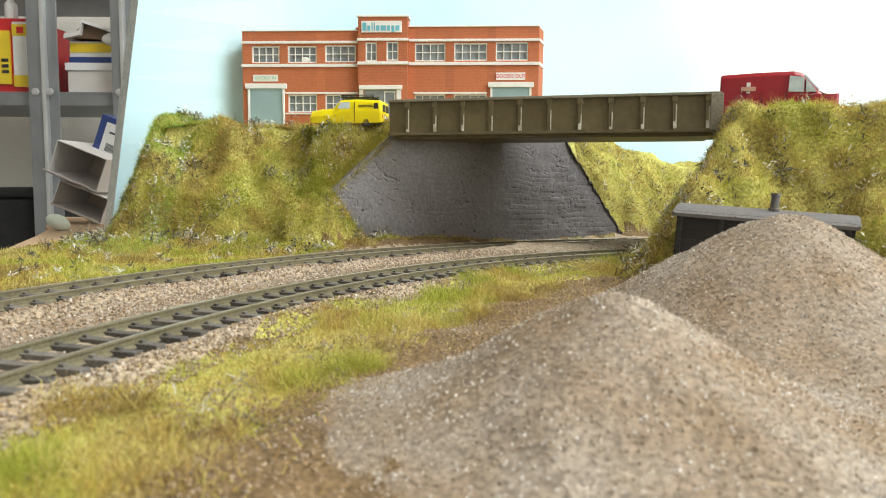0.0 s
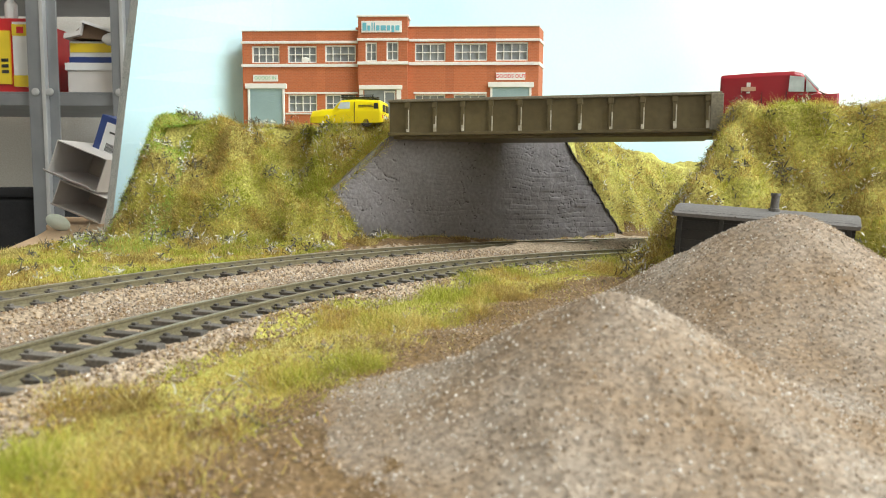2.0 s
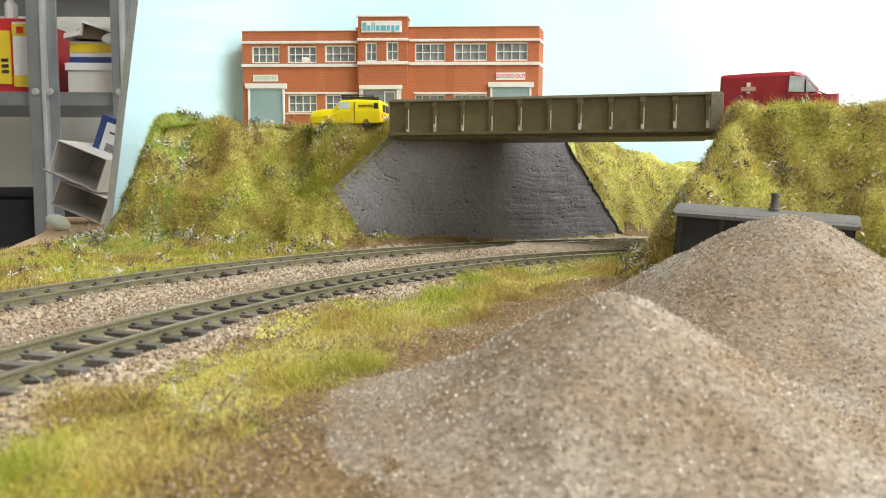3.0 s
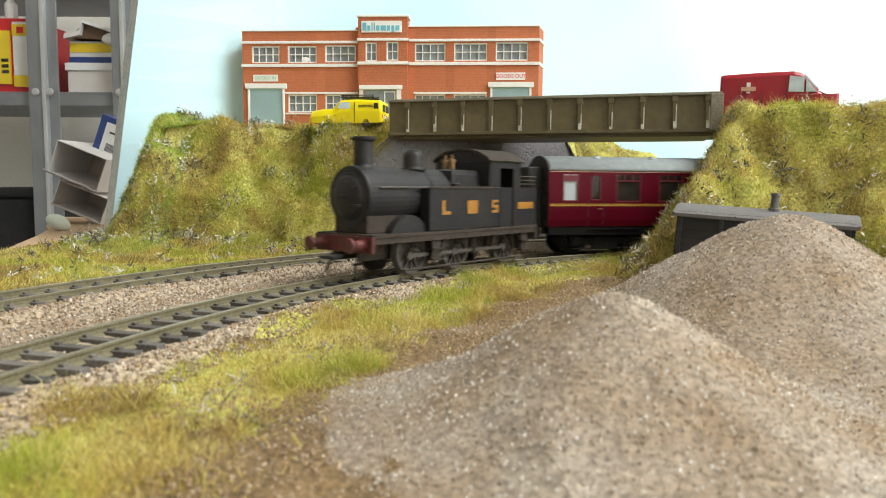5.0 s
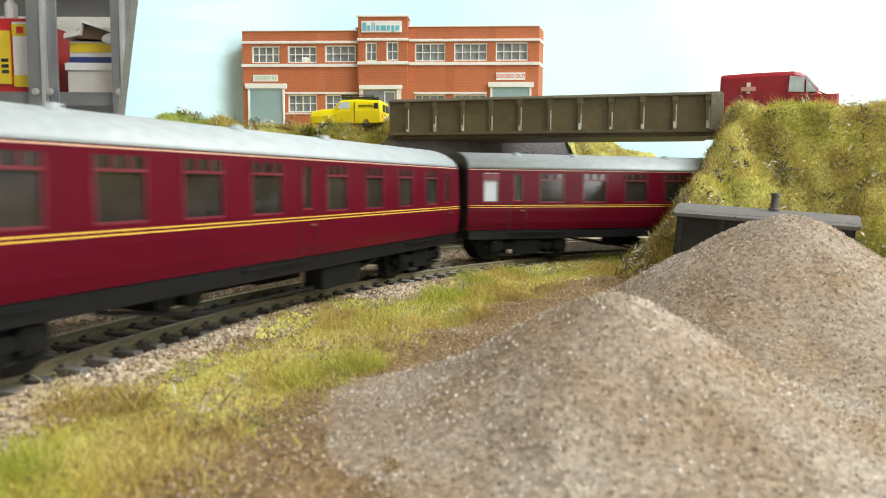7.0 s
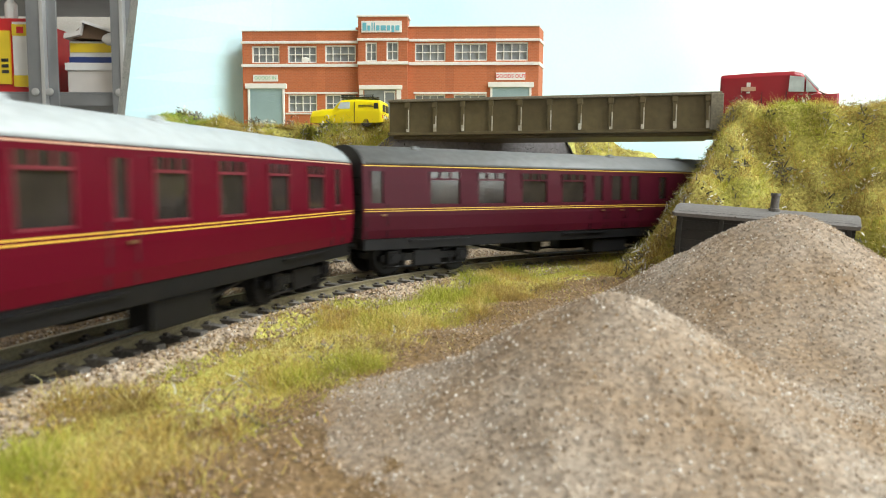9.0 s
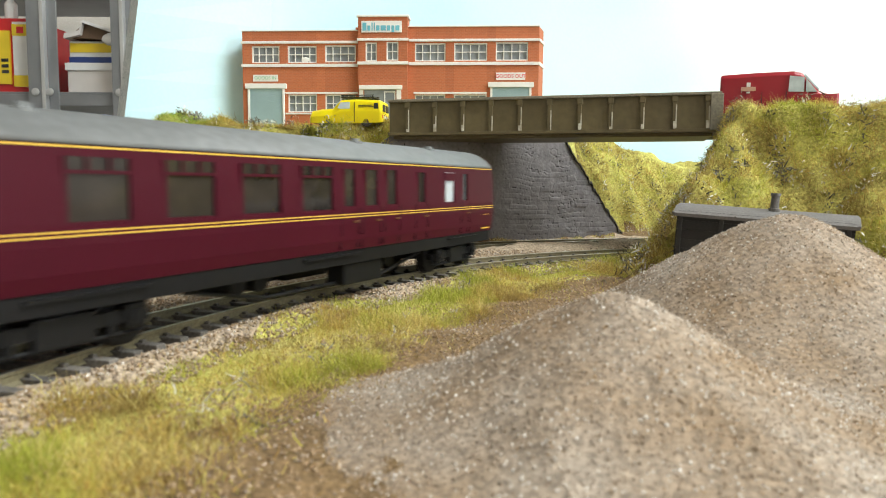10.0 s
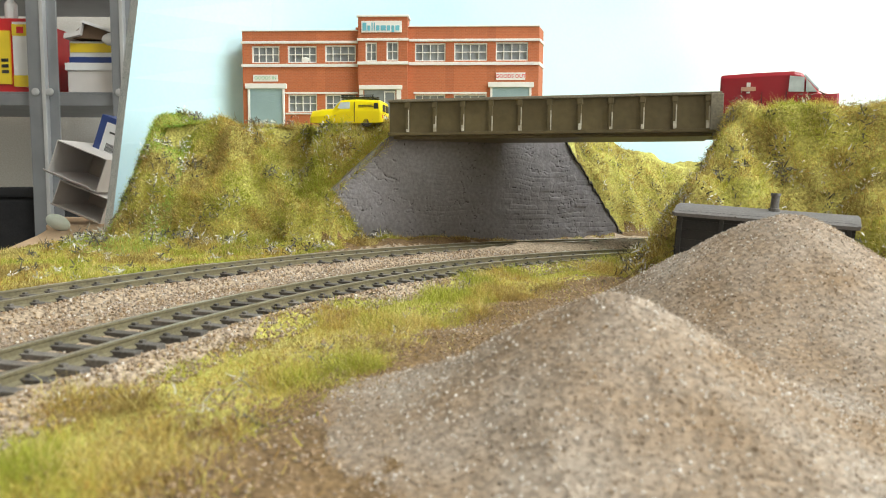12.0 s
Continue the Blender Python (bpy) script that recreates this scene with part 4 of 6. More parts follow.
def three_wheeler():
    ob = thing("three_wheeler_van", P(-61, 469, 72.4, 0, 0, 171) @ Matrix.Diagonal((1.13, 1.05, 1.0, 1)), "small yellow three-wheeled delivery van with a black roof rack", "van", "road vehicles")
    bm = bmesh.new()
    loft(bm, [(-21, car_ring(8.6, 3, 15.5, 7.4)), (-19.5, car_ring(9.2, 2.4, 16.6, 8)), (-6, car_ring(9.2, 2.2, 17.4, 8)), (3.0, car_ring(9.2, 2.2, 17.0, 7.8)), (5.0, car_ring(9.2, 2.2, 15.6, 7.4)),
              (7.6, car_ring(9.1, 2.2, 11.8, 7.9)), (15, car_ring(8.6, 2.4, 11.3, 7.2)), (20.5, car_ring(7.6, 2.8, 10.4, 6.0)), (21.8, car_ring(6.4, 3.4, 8.6, 4.8))])
    bmesh.ops.bevel(bm, geom=[e for e in bm.edges], offset=0.25 * MM, segments=1, affect="EDGES")
    part("body", bm, "yellow", ob, smooth=False)
    for s in (-1, 1):
        bm = bmesh.new()
        prism(bm, [(-2.5, 11.4), (3.0, 11.4), (4.6, 11.8), (2.8, 15.4), (-2.5, 15.6)], "y", 8.15 * s, 9.05 * s)
        part("side_window", bm, "van_glass", ob)
        bm = bmesh.new()
        prism(bm, [(-19.0, 11.2), (-16.4, 11.2), (-16.4, 14.8), (-18.6, 14.8)], "y", 8.0 * s, 9.02 * s)
        part("rear_side_window", bm, "black", ob)
        bm = bmesh.new()
        box(bm, -5.4, -5.0, 9.15 * s - 0.2, 9.15 * s + 0.2, 3, 15.5)
        part("door_seam", bm, "black", ob)
    bm = bmesh.new()
    for w in (-4, 4):
        box(bm, -21.4, -20.6, w - 3.0, w + 3.0, 9.6, 14, 0.4)
    part("rear_window", bm, "black", ob)
    part("number_plate", boxed(-21.5, -20.9, -3.5, 3.5, 5.2, 7), "white_card", ob)
    for w in (-7.2, 7.2):
        part("tail_light", boxed(-21.3, -20.7, w - 0.7, w + 0.7, 5.4, 7.6, 0.2), "sign_red", ob)
    bm = bmesh.new()
    prism(bm, [(5.0, 12.0), (7.7, 12.0), (5.4, 15.2), (3.8, 16.4)], "y", -7.0, 7.0)
    part("windscreen", bm, "van_glass", ob)
    bm = bmesh.new()
    for w in (-6.5, -2.2, 2.2, 6.5):
        tube(bm, (-16, w, 18.8), (3, w, 18.8), 0.35, n=6)
    for x in np.arange(-16, 3.1, 3.16):
        tube(bm, (x, -6.5, 18.8), (x, 6.5, 18.8), 0.3, n=6)
    for x in (-15, 2):
        for w in (-6.5, 6.5):
            tube(bm, (x, w, 16.8), (x, w, 20.0), 0.3, n=6)
    for w in (-6.5, 6.5):
        tube(bm, (-16, w, 20.0), (3, w, 20.0), 0.35, n=6)
    part("roof_rack", bm, "black", ob)
    bm = bmesh.new()
    for z in (12.2, 13.2):
        box(bm, -17 + (z - 12.2) * 2, -7.5, 8.5, 8.95, z, z + 0.4)
    part("painted_bars", bm, "black", ob)
    bm = bmesh.new()
    for z in (12.2, 13.2):
        box(bm, -17 + (z - 12.2) * 2, -7.5, -8.95, -8.5, z, z + 0.4)
    part("painted_bars", bm, "black", ob)
    for x, y in ((-12, -8), (-12, 8), (15, 0)):
        wheel(ob, x, y, 3.2, 3.2, 2.2, "steel")


def post_van():
    ob = thing("delivery_van", P(194.5, 425, 71.6, 0, 0, -21) @ Matrix.Diagonal((0.97, 1.0, 1.05, 1)), "dark red panel van with a small white badge", "van", "road vehicles")

    def ring(w, z0, z1, wt):
        return [(-w, z0), (-w, z0 + 9), (-w + 0.3, z0 + 12), (-wt, z1 - 2), (-wt + 1.6, z1), (wt - 1.6, z1), (wt, z1 - 2), (w - 0.3, z0 + 12), (w, z0 + 9), (w, z0)]
    bm = bmesh.new()
    loft(bm, [(-32, ring(12.4, 4.5, 27.2, 11)), (-31, ring(13, 4.2, 28, 11.6)), (-10, ring(13, 4, 28.6, 11.6)), (8, ring(13, 4, 28.6, 11.6)), (12, ring(13, 4, 27.8, 11.2)), (17, ring(13, 4, 23.2, 10.8)), (21.5, ring(12.8, 4, 18.0, 11.2)),
              (27.5, ring(12.4, 4, 15.6, 10.6)), (31, ring(11.2, 4.2, 13.0, 9.2)), (32, ring(10, 5, 12.2, 8.0))])
    bmesh.ops.bevel(bm, geom=list(bm.edges), offset=0.3 * MM, segments=1, affect="EDGES")
    part("body", bm, "red_van", ob)
    for s in (-1, 1):
        bm = bmesh.new()
        prism(bm, [(5.2, 17.6), (13.4, 17.2), (13.4, 25.0), (5.6, 26.0)], "y", 11.6 * s, 12.95 * s)
        part("side_window", bm, "van_glass", ob)
        bm = bmesh.new()
        prism(bm, [(14.4, 17.2), (20.2, 17.0), (14.4, 24.2)], "y", 11.2 * s, 12.95 * s)
        part("quarter_window", bm, "van_glass", ob)
        part("sill_trim", boxed(-31.5, 30, 12.6 * s - 0.5, 12.6 * s + 0.7, 4.0, 7.2, 0.3), "black", ob)
        for x in (-9, 4):
            part("door_seam", boxed(x, x + 0.3, 12.9 * s - 0.2, 12.9 * s + 0.2, 7.4, 18), "black", ob)
        bm = bmesh.new()
        box(bm, -20.4, -12.4, 12.7 * s - 0.3, 12.7 * s + 0.35, 18.6, 20.8, 0.2)
        badge = part("badge", bm, "lining_red", ob, "plain pale badge")
        part("badge_mark", boxed(-17.4, -15.2, 12.6 * s - 0.35, 12.6 * s + 0.5, 20.9, 23.2, 0.2), "white_card", badge)
        part("badge_bar", boxed(-17.4, -15.4, 12.7 * s - 0.4, 12.7 * s + 0.42, 17.4, 18.3, 0.1), "white_card", badge)
    bm = bmesh.new()
    prism(bm, [(13.2, 26.2), (21.0, 18.3), (21.6, 18.8), (13.9, 26.9)], "y", -10.2, 10.2)
    part("windscreen", bm, "van_glass", ob)
    for x in (-19, 21):
        for y in (-11.6, 11.6):
            wheel(ob, x, y, 4.3, 4.3, 3, "steel")


three_wheeler()
post_van()


# ---- grounded van body used as a hut ----
def hut():
    ang = math.degrees(math.atan2(262 - 290, 149 - 93))
    ob = thing("goods_van_body", P(93, 290, -3.6, 0, 3.4, ang), "black planked goods van body with grey roof and stovepipe", "hut")
    L, W, H = 63.0, 30.0, 30.0
    part("body_core", boxed(0.6, L - 0.6, 0.6, W - 0.6, -2.5, H), "hut", ob)
    for i in range(8):
        z = 0.3 + i * 3.8
        part("plank", boxed(0, L, -0.1, 0.58, z, z + 3.6), "hut", ob)
        part("plank", boxed(L - 0.58, L + 0.1, 0.6, W - 0.6, z, z + 3.6), "hut", ob)
    for x in (1.5, 17, 26, 38, 47, L - 2):
        part("stanchion", boxed(x - 0.8, x + 0.8, -1.0, -0.12, 0, H - 0.5, 0.2), "hut", ob)
    bm = bmesh.new()
    arc = [(W / 2 + (W / 2 + 1.6) * math.sin(a), H - 0.5 + 3.6 * (math.cos(a) - math.cos(1.2)) / (1 - math.cos(1.2))) for a in np.linspace(-1.2, 1.2, 13) / 1.0]
    arc = [(W / 2 + (y - W / 2) / math.sin(1.2), z) for y, z in arc]
    low = [(y, z - 1.3) for y, z in arc[::-1]]
    prism(bm, arc + low, "x", -1.6, L + 1.6)
    bmesh.ops.bevel(bm, geom=[e for e in bm.edges if abs(e.verts[0].co.x - e.verts[1].co.x) < 1e-6], offset=0.35 * MM, segments=2, affect="EDGES")
    part("roof", bm, "hut_roof", ob, "dusty grey curved roof")
    bm = bmesh.new()
    lathe(bm, (35, W / 2 - 6, H + 2.5), (0, 0, 1), [(0, 2.2), (1.2, 2.2), (1.3, 1.6), (6.0, 1.5), (6.1, 1.9), (7.2, 1.8)], 14)
    part("stovepipe", bm, "hut_roof", ob, "short grey stovepipe")
    for x in (-1.2, 22, 44, L + 1.0):
        bm = bmesh.new()
        bmesh.ops.create_icosphere(bm, subdivisions=1, radius=0.8 * MM, matrix=Matrix.Translation(V(x, -1.0, H - 0.6)))
        part("roof_bolt", bm, "hut_roof", ob)


hut()


# ---- backscene boards ----
def backscene(name, a, b, lean, paint, label):
    """A foam board standing from a to b; lean: how far its outer edge tips over its height."""
    bm = bmesh.new()
    ax, ay = a
    bx, by = b
    d = Vector((bx - ax, by - ay)).normalized()
    n = Vector((-d.y, d.x)) * 9
    n_z = 14
    lo, hi = -7, 330
    cols = []
    for i in range(n_z + 1):
        z = lo + (hi - lo) * i / n_z
        q = lean * (z - lo) / 177.0 + 0.0
        cols.append([bm.verts.new(V(ax + q, ay, z)), bm.verts.new(V(bx, by, z)), bm.verts.new(V(bx + n.x, by + n.y, z)), bm.verts.new(V(ax + n.x + q - 5, ay + n.y, z))])
    for u, v in zip(cols, cols[1:]):
        for k in range(4):
            f = bm.faces.new((u[k], u[(k + 1) % 4], v[(k + 1) % 4], v[k]))
            f.material_index = 1 if k == 3 else 0
    bm.faces.new(cols[0][::-1])
    bm.faces.new(cols[-1])
    bmesh.ops.recalc_face_normals(bm, faces=bm.faces)
    tagged(part(name, bm, [paint, "board_edge"]), label, "backscene", "backscene boards", kind="")


backscene("backscene_board", (-252, 540), (-141, 600), 27, "sky_board_dim", "pale sky-blue painted foam board with a rough cut edge")
backscene("backscene_board", (-150, 612), (640, 730), 0, "sky_board", "pale sky-blue painted backscene board behind the factory")


# ---- the train; every vehicle runs along +x backwards: its front points to -x, rail level is z = 0 ----
def sheet(bm, pts, x0, x1, t, mi=0):
    """A bent plate: an open outline in (y, z) with thickness t inwards, from x0 to x1."""
    inner = []
    for i, (y, z) in enumerate(pts):
        a, b = pts[max(i - 1, 0)], pts[min(i + 1, len(pts) - 1)]
        dy, dz = b[0] - a[0], b[1] - a[1]
        n = math.hypot(dy, dz) or 1
        inner.append((y - dz / n * t, z + dy / n * t))
    prism(bm, pts + inner[::-1], "x", x0, x1, mi)


def spoked_wheel(parent, x, y, r, s, label="grimy spoked driving wheel"):
    bm = bmesh.new()
    lathe(bm, (0, 0.6 * s, 0), (0, -s, 0), [(0, r + 0.7), (0.6, r + 0.7), (0.7, r), (2.8, r - 0.1), (2.8, r - 1.3), (1.4, r - 1.5)], 28)
    w = part("wheel", bm, "steel", parent, label, at=P(x, y, r))
    bm = bmesh.new()
    for i in range(12):
        a = 2 * math.pi * i / 12
        tube(bm, (math.cos(a) * 1.4, -1.6 * s, math.sin(a) * 1.4), (math.cos(a) * (r - 1.0), -1.6 * s, math.sin(a) * (r - 1.0)), 0.45, 0.35, 5)
    lathe(bm, (0, -0.8 * s, 0), (0, -s, 0), [(0, 2.0), (1.6, 1.9)], 14)
    part("spokes", bm, "loco_dirt", w)
    bm = bmesh.new()
    prism(bm, [(math.cos(a) * (r - 1.4), math.sin(a) * (r - 1.4)) for a in np.linspace(2.4, 3.9, 8)], "y", min(-1.3 * s, -2.1 * s), max(-1.3 * s, -2.1 * s))
    part("balance_weight", bm, "loco_dirt", w)
    return w


ROD_R = 3.2
WHEEL_R = 9.0
AXLES = (34.0, 62.0, 98.0)


def locomotive():
    ob = thing("steam_locomotive", pose(0, 0, 0), "weathered black six-wheeled steam tank locomotive with gold letters", "locomotive", "train")
    # frames and running plate; front buffer beam at x = 8
    bm = bmesh.new()
    for s in (-1, 1):
        box(bm, 9.5, 117.0, s * 6.2 - 0.6, s * 6.2 + 0.6, 6.5, 15.6)
    part("frame", bm, "loco_dirt", ob, "dirty mainframes")
    part("running_plate", boxed(8, 119, -16.6, 16.6, 15.7, 17.2, 0.3), "loco_dirt", ob, "dusty brown running plate")
    for s in (-1, 1):
        part("valance", boxed(9, 117, s * 16.0 - 0.4, s * 16.0 + 0.4, 13.6, 15.65), "loco_dirt", ob)
    part("front_buffer_beam", boxed(7.2, 8.8, -16.6, 16.6, 10.2, 16.6, 0.3), "buffer_red", ob, "faded red buffer beam")
    part("rear_buffer_beam", boxed(117.6, 119.2, -16.6, 16.6, 10.2, 16.6, 0.3), "loco_dirt", ob)
    for x, d in ((7.2, -1), (119.2, 1)):
        for s in (-1, 1):
            bm = bmesh.new()
            lathe(bm, (x, s * 11.4, 13.4), (d, 0, 0), [(0, 2.7), (0.6, 2.7), (0.8, 2.0), (4.4, 1.8), (4.5, 1.1), (6.4, 1.1), (6.5, 3.0), (7.4, 2.8)], 16)
            part("buffer", bm, "buffer_red" if d < 0 else "loco_dirt", ob, "rusty buffer")
        bm = bmesh.new()
        box(bm, min(x, x + d * 8), max(x, x + d * 8), -1.6, 1.6, 8.0, 9.2, 0.3)
        box(bm, min(x + d * 7, x + d * 8.2), max(x + d * 7, x + d * 8.2), -4.5, 4.5, 7.8, 9.0, 0.3)
        part("coupling", bm, "black", ob, "black tension-lock coupling")
    bm = bmesh.new()
    for s in (-1, 1):
        tube(bm, (9, s * 7, 10), (6, s * 8.2, 2.2), 0.6, n=6)
    part("guard_iron", bm, "loco_dirt", ob)
    # boiler and smokebox
    R, BZ = 11.2, 31.6
    bm = bmesh.new()
    lathe(bm, (10.2, 0, BZ), (1, 0, 0), [(0, 8.6), (0.7, 9.6), (0.8, R + 0.5), (1.6, R + 0.8), (21.4, R + 0.8), (21.6, R)], 40)
    sb = part("smokebox", bm, "loco", ob, "sooty smokebox", smooth=False)
    bm = bmesh.new()
    lathe(bm, (10.2, 0, BZ), (-1, 0, 0), [(0.0, 8.4), (0.9, 7.6), (1.8, 5.4), (2.3, 2.2)], 30)
    tube(bm, (7.6, 0, BZ), (6.2, 0, BZ), 0.7, n=8)
    tube(bm, (7.2, -3.4, BZ + 0.4), (7.2, 3.2, BZ - 0.2), 0.35, n=6)
    for z in (-3.4, 3.4):
        box(bm, 8.2, 9.4, -8.2, 3.0, BZ + z - 0.5, BZ + z + 0.5, 0.15)
    part("smokebox_door", bm, "loco", sb, "domed smokebox door")
    bm = bmesh.new()
    lathe(bm, (31.9, 0, BZ), (1, 0, 0), [(0, R), (16, R), (16.1, R + 0.25), (17.1, R + 0.25), (17.2, R), (34, R), (34.1, R + 0.25), (35.1, R + 0.25), (35.2, R), (52, R)], 40)
    part("boiler", bm, "loco", ob, smooth=False)
    bm = bmesh.new()
    box(bm, 11.5, 30.8, -9.4, 9.4, 17.25, 24.5, 0.4)
    part("smokebox_saddle", bm, "loco_dirt", ob)
    for s in (-1, 1):
        bm = bmesh.new()
        tube(bm, (15.8, s * 12.2, BZ + 3.6), (56, s * 12.2, BZ + 3.6), 0.4, n=8)
        for x in (17, 31, 47):
            tube(bm, (x, s * 11.0, BZ + 3.2), (x, s * 12.6, BZ + 3.7), 0.4, n=6)
        part("handrail", bm, "steel", ob, "worn steel handrail")
        bm = bmesh.new()
        lathe(bm, (31.0, s * 12.0 - 1.6, 13.2), (0, 1, 0), [(0, 11.0), (3.2, 11.0)], 36)
        for v in [v for v in bm.verts if v.co.z < 17.25 * MM]:
            v.co.z = 17.25 * MM
        part("splasher", bm, "loco", ob, "curved wheel splasher")
    bm = bmesh.new()
    z0 = BZ + R - 0.4
    lathe(bm, (18.6, 0, z0), (0, 0, 1), [(0, 5.4), (0.6, 4.5), (1.6, 4.0), (10.6, 3.9), (11.0, 4.1), (11.3, 5.0), (12.2, 5.1), (12.6, 4.7), (12.6, 3.4), (11.4, 3.2)], 28)
    part("chimney", bm, "loco", ob, "sooty chimney with a rolled cap")
    bm = bmesh.new()
    lathe(bm, (47.5, 0, z0), (0, 0, 1), [(0, 5.6), (0.8, 4.9), (1.6, 4.6), (5.4, 4.6), (7.2, 4.2), (8.4, 3.0), (8.9, 1.2)], 28)
    part("steam_dome", bm, "loco", ob, smooth=True)
    bm = bmesh.new()
    for y in (-2.0, 2.0):
        lathe(bm, (71, y, z0 + 1), (0, 0, 1), [(0, 1.3), (3.0, 1.2), (3.1, 1.7), (4.2, 1.6), (4.3, 0.6), (6.4, 0.5)], 12)
    part("safety_valve", bm, "brass", ob, "tarnished brass safety valves")
    bm = bmesh.new()
    lathe(bm, (77, 4, z0 + 1.2), (0, 0, 1), [(0, 0.8), (3, 0.8), (3.1, 1.2), (5, 0.9)], 10)
    part("whistle", bm, "brass", ob, "brass whistle")
    part("firebox", boxed(60, 80.5, -11.0, 11.0, 28, 43.0, 2.5), "loco", ob)
    # side tanks
    for s in (-1, 1):
        y0, y1 = sorted((s * 10.9, s * 16.2))
        tk = part("side_tank", boxed(40.2, 88.3, y0, y1, 17.3, 35.2, 0.5), "loco", ob, "flat-sided water tank")
        part("tank_edge", boxed(40.0, 88.4, s * 16.2 - 0.35, s * 16.2 + 0.35, 34.7, 35.6, 0.15), "loco_dirt", tk, "dusty top edge")
        bm = bmesh.new()
        lathe(bm, (60, s * 13.4, 35.25), (0, 0, 1), [(0, 2.2), (1.4, 2.2), (1.9, 1.0)], 14)
        part("filler_cap", bm, "loco_dirt", tk)
        # painted letters as plain gold shapes
        yy = s * 16.2
        a, b = sorted((yy + s * 0.05, yy + s * 0.22))
        bm = bmesh.new()
        x = 47.8 if s < 0 else 80.0
        box(bm, x, x + 1.7, a, b, 23.9, 29.8)
        box(bm, x + 1.7, x + 5.4, a, b, 23.9, 25.2)
        part("gold_mark", bm, "gold", tk, "gold painted letter shape")
        part("gold_mark", boxed(64.6, 71.6, a, b, 23.9, 29.6), "gold", tk, "gold painted letter shape")
        bm = bmesh.new()
        x = 82.2 if s < 0 else 49.0
        for z in (23.9, 26.2, 28.5):
            box(bm, x, x + 4.8, a, b, z, z + 1.2)
        box(bm, x, x + 1.4, a, b, 27.4, 28.5)
        box(bm, x + 3.4, x + 4.8, a, b, 25.1, 26.2)
        part("gold_mark", bm, "gold", tk, "gold painted letter shape")
    # cab
    cab = part("cab_front", boxed(80.6, 81.6, -16.1, 16.1, 35.65, 47.0, 0.2), "loco", ob)
    bm = bmesh.new()
    roof = [(16.6 * math.sin(a), 46.6 + 5.4 * (math.cos(a) - math.cos(1.15)) / (1 - math.cos(1.15))) for a in np.linspace(1.15, -1.15, 17)]
    roof = [(y / math.sin(1.15), z) for y, z in roof]
    sheet(bm, roof, 79.4, 105.6, -0.9)
    part("cab_roof", bm, "loco_dirt", ob, "dusty curved cab roof")
    bm = bmesh.new()
    prism(bm, [(16.2, 46.0)] + [(y * 0.975, z - 0.2) for y, z in roof] + [(-16.2, 46.0)], "x", 80.7, 81.5)
    part("cab_arch", bm, "loco", ob)
    bm = bmesh.new()
    prism(bm, [(16.2, 35.2), (16.2, 46.0)] + [(y * 0.975, z - 0.2) for y, z in roof] + [(-16.2, 46.0), (-16.2, 35.2)], "x", 103.6, 104.4)
    part("cab_back", bm, "loco", ob)
    for s in (-1, 1):
        a, b = sorted((s * 15.5, s * 16.2))
        bm = bmesh.new()
        box(bm, 81.7, 88.4, a, b, 35.7, 46.6)
        box(bm, 88.4, 98.2, a, b, 17.3, 35.2)
        box(bm, 88.4, 98.8, a, b, 44.0, 46.6)
        box(bm, 98.8, 103.5, a, b, 35.2, 46.6)
        part("cab_side", bm, "loco", ob, "cab side round an open doorway")
        bm = bmesh.new()
        for x in (98.4,):
            tube(bm, (x, s * 16.6, 18), (x, s * 16.6, 42), 0.3, n=6)
        part("grab_rail", bm, "loco", ob)
    part("cab_floor_dark", boxed(88.8, 103, -15.4, 15.4, 17.3, 30, 0.2), "black", ob)
    # bunker
    bk = part("coal_bunker", boxed(117.7, 118.4, -15.4, 15.4, 17.3, 35.2), "loco", ob)
    for s in (-1, 1):
        a, b = sorted((s * 15.5, s * 16.2))
        part("bunker_side", boxed(99.0, 118.4, a, b, 17.3, 35.2), "loco", bk)
    for s in (-1, 1):
        a, b = sorted((s * 16.25, s * 16.42))
        part("number_bar", boxed(102.6, 115.4, a, b, 25.2, 28.4), "gold", bk, "gold painted number as a bar")
    for z in (36.8, 38.6, 40.4):
        bm = bmesh.new()
        for s in (-1, 1):
            tube(bm, (104.5, s * 15.6, z), (118.0, s * 15.6, z), 0.35, n=6)
        tube(bm, (118.0, -15.6, z), (118.0, 15.6, z), 0.35, n=6)
        part("coal_rail", bm, "loco_dirt", bk)
    for s in (-1, 1):
        bm = bmesh.new()
        tube(bm, (118.0, s * 15.6, 35.0), (118.0, s * 15.6, 40.8), 0.4, n=6)
        part("rail_post", bm, "loco_dirt", bk)
    # steps, sandboxes, brake gear
    for s in (-1, 1):
        for x in (45.0, 109.0):
            bm = bmesh.new()
            box(bm, x - 2.8, x + 2.8, s * 15.4 - 0.35, s * 15.4 + 0.35, 5.4, 15.6)
            for z in (5.2, 9.6):
                box(bm, x - 3.0, x + 3.0, min(s * 13.4, s * 16.6), max(s * 13.4, s * 16.6), z, z + 0.7)
            part("footstep", bm, "loco_dirt", ob)
        bm = bmesh.new()
        tube(bm, (26, s * 14.6, 2.4), (104, s * 14.6, 2.4), 0.55, n=6)
        for x in AXLES:
            tube(bm, (x + 11, s * 13.2, 14), (x + 10.6, s * 14.4, 2.4), 0.6, n=6)
            box(bm, x + 9.2, x + 10.8, s * 12.4 - 1, s * 12.4 + 1, 6.0, 12.0, 0.2)
        part("brake_gear", bm, "loco_dirt", ob, "rusty brake rigging")
        part("sandbox", boxed(44, 49, min(s * 9, s * 13), max(s * 9, s * 13), 7, 15.6, 0.4), "loco_dirt", ob)
    wheels, rods = [], []
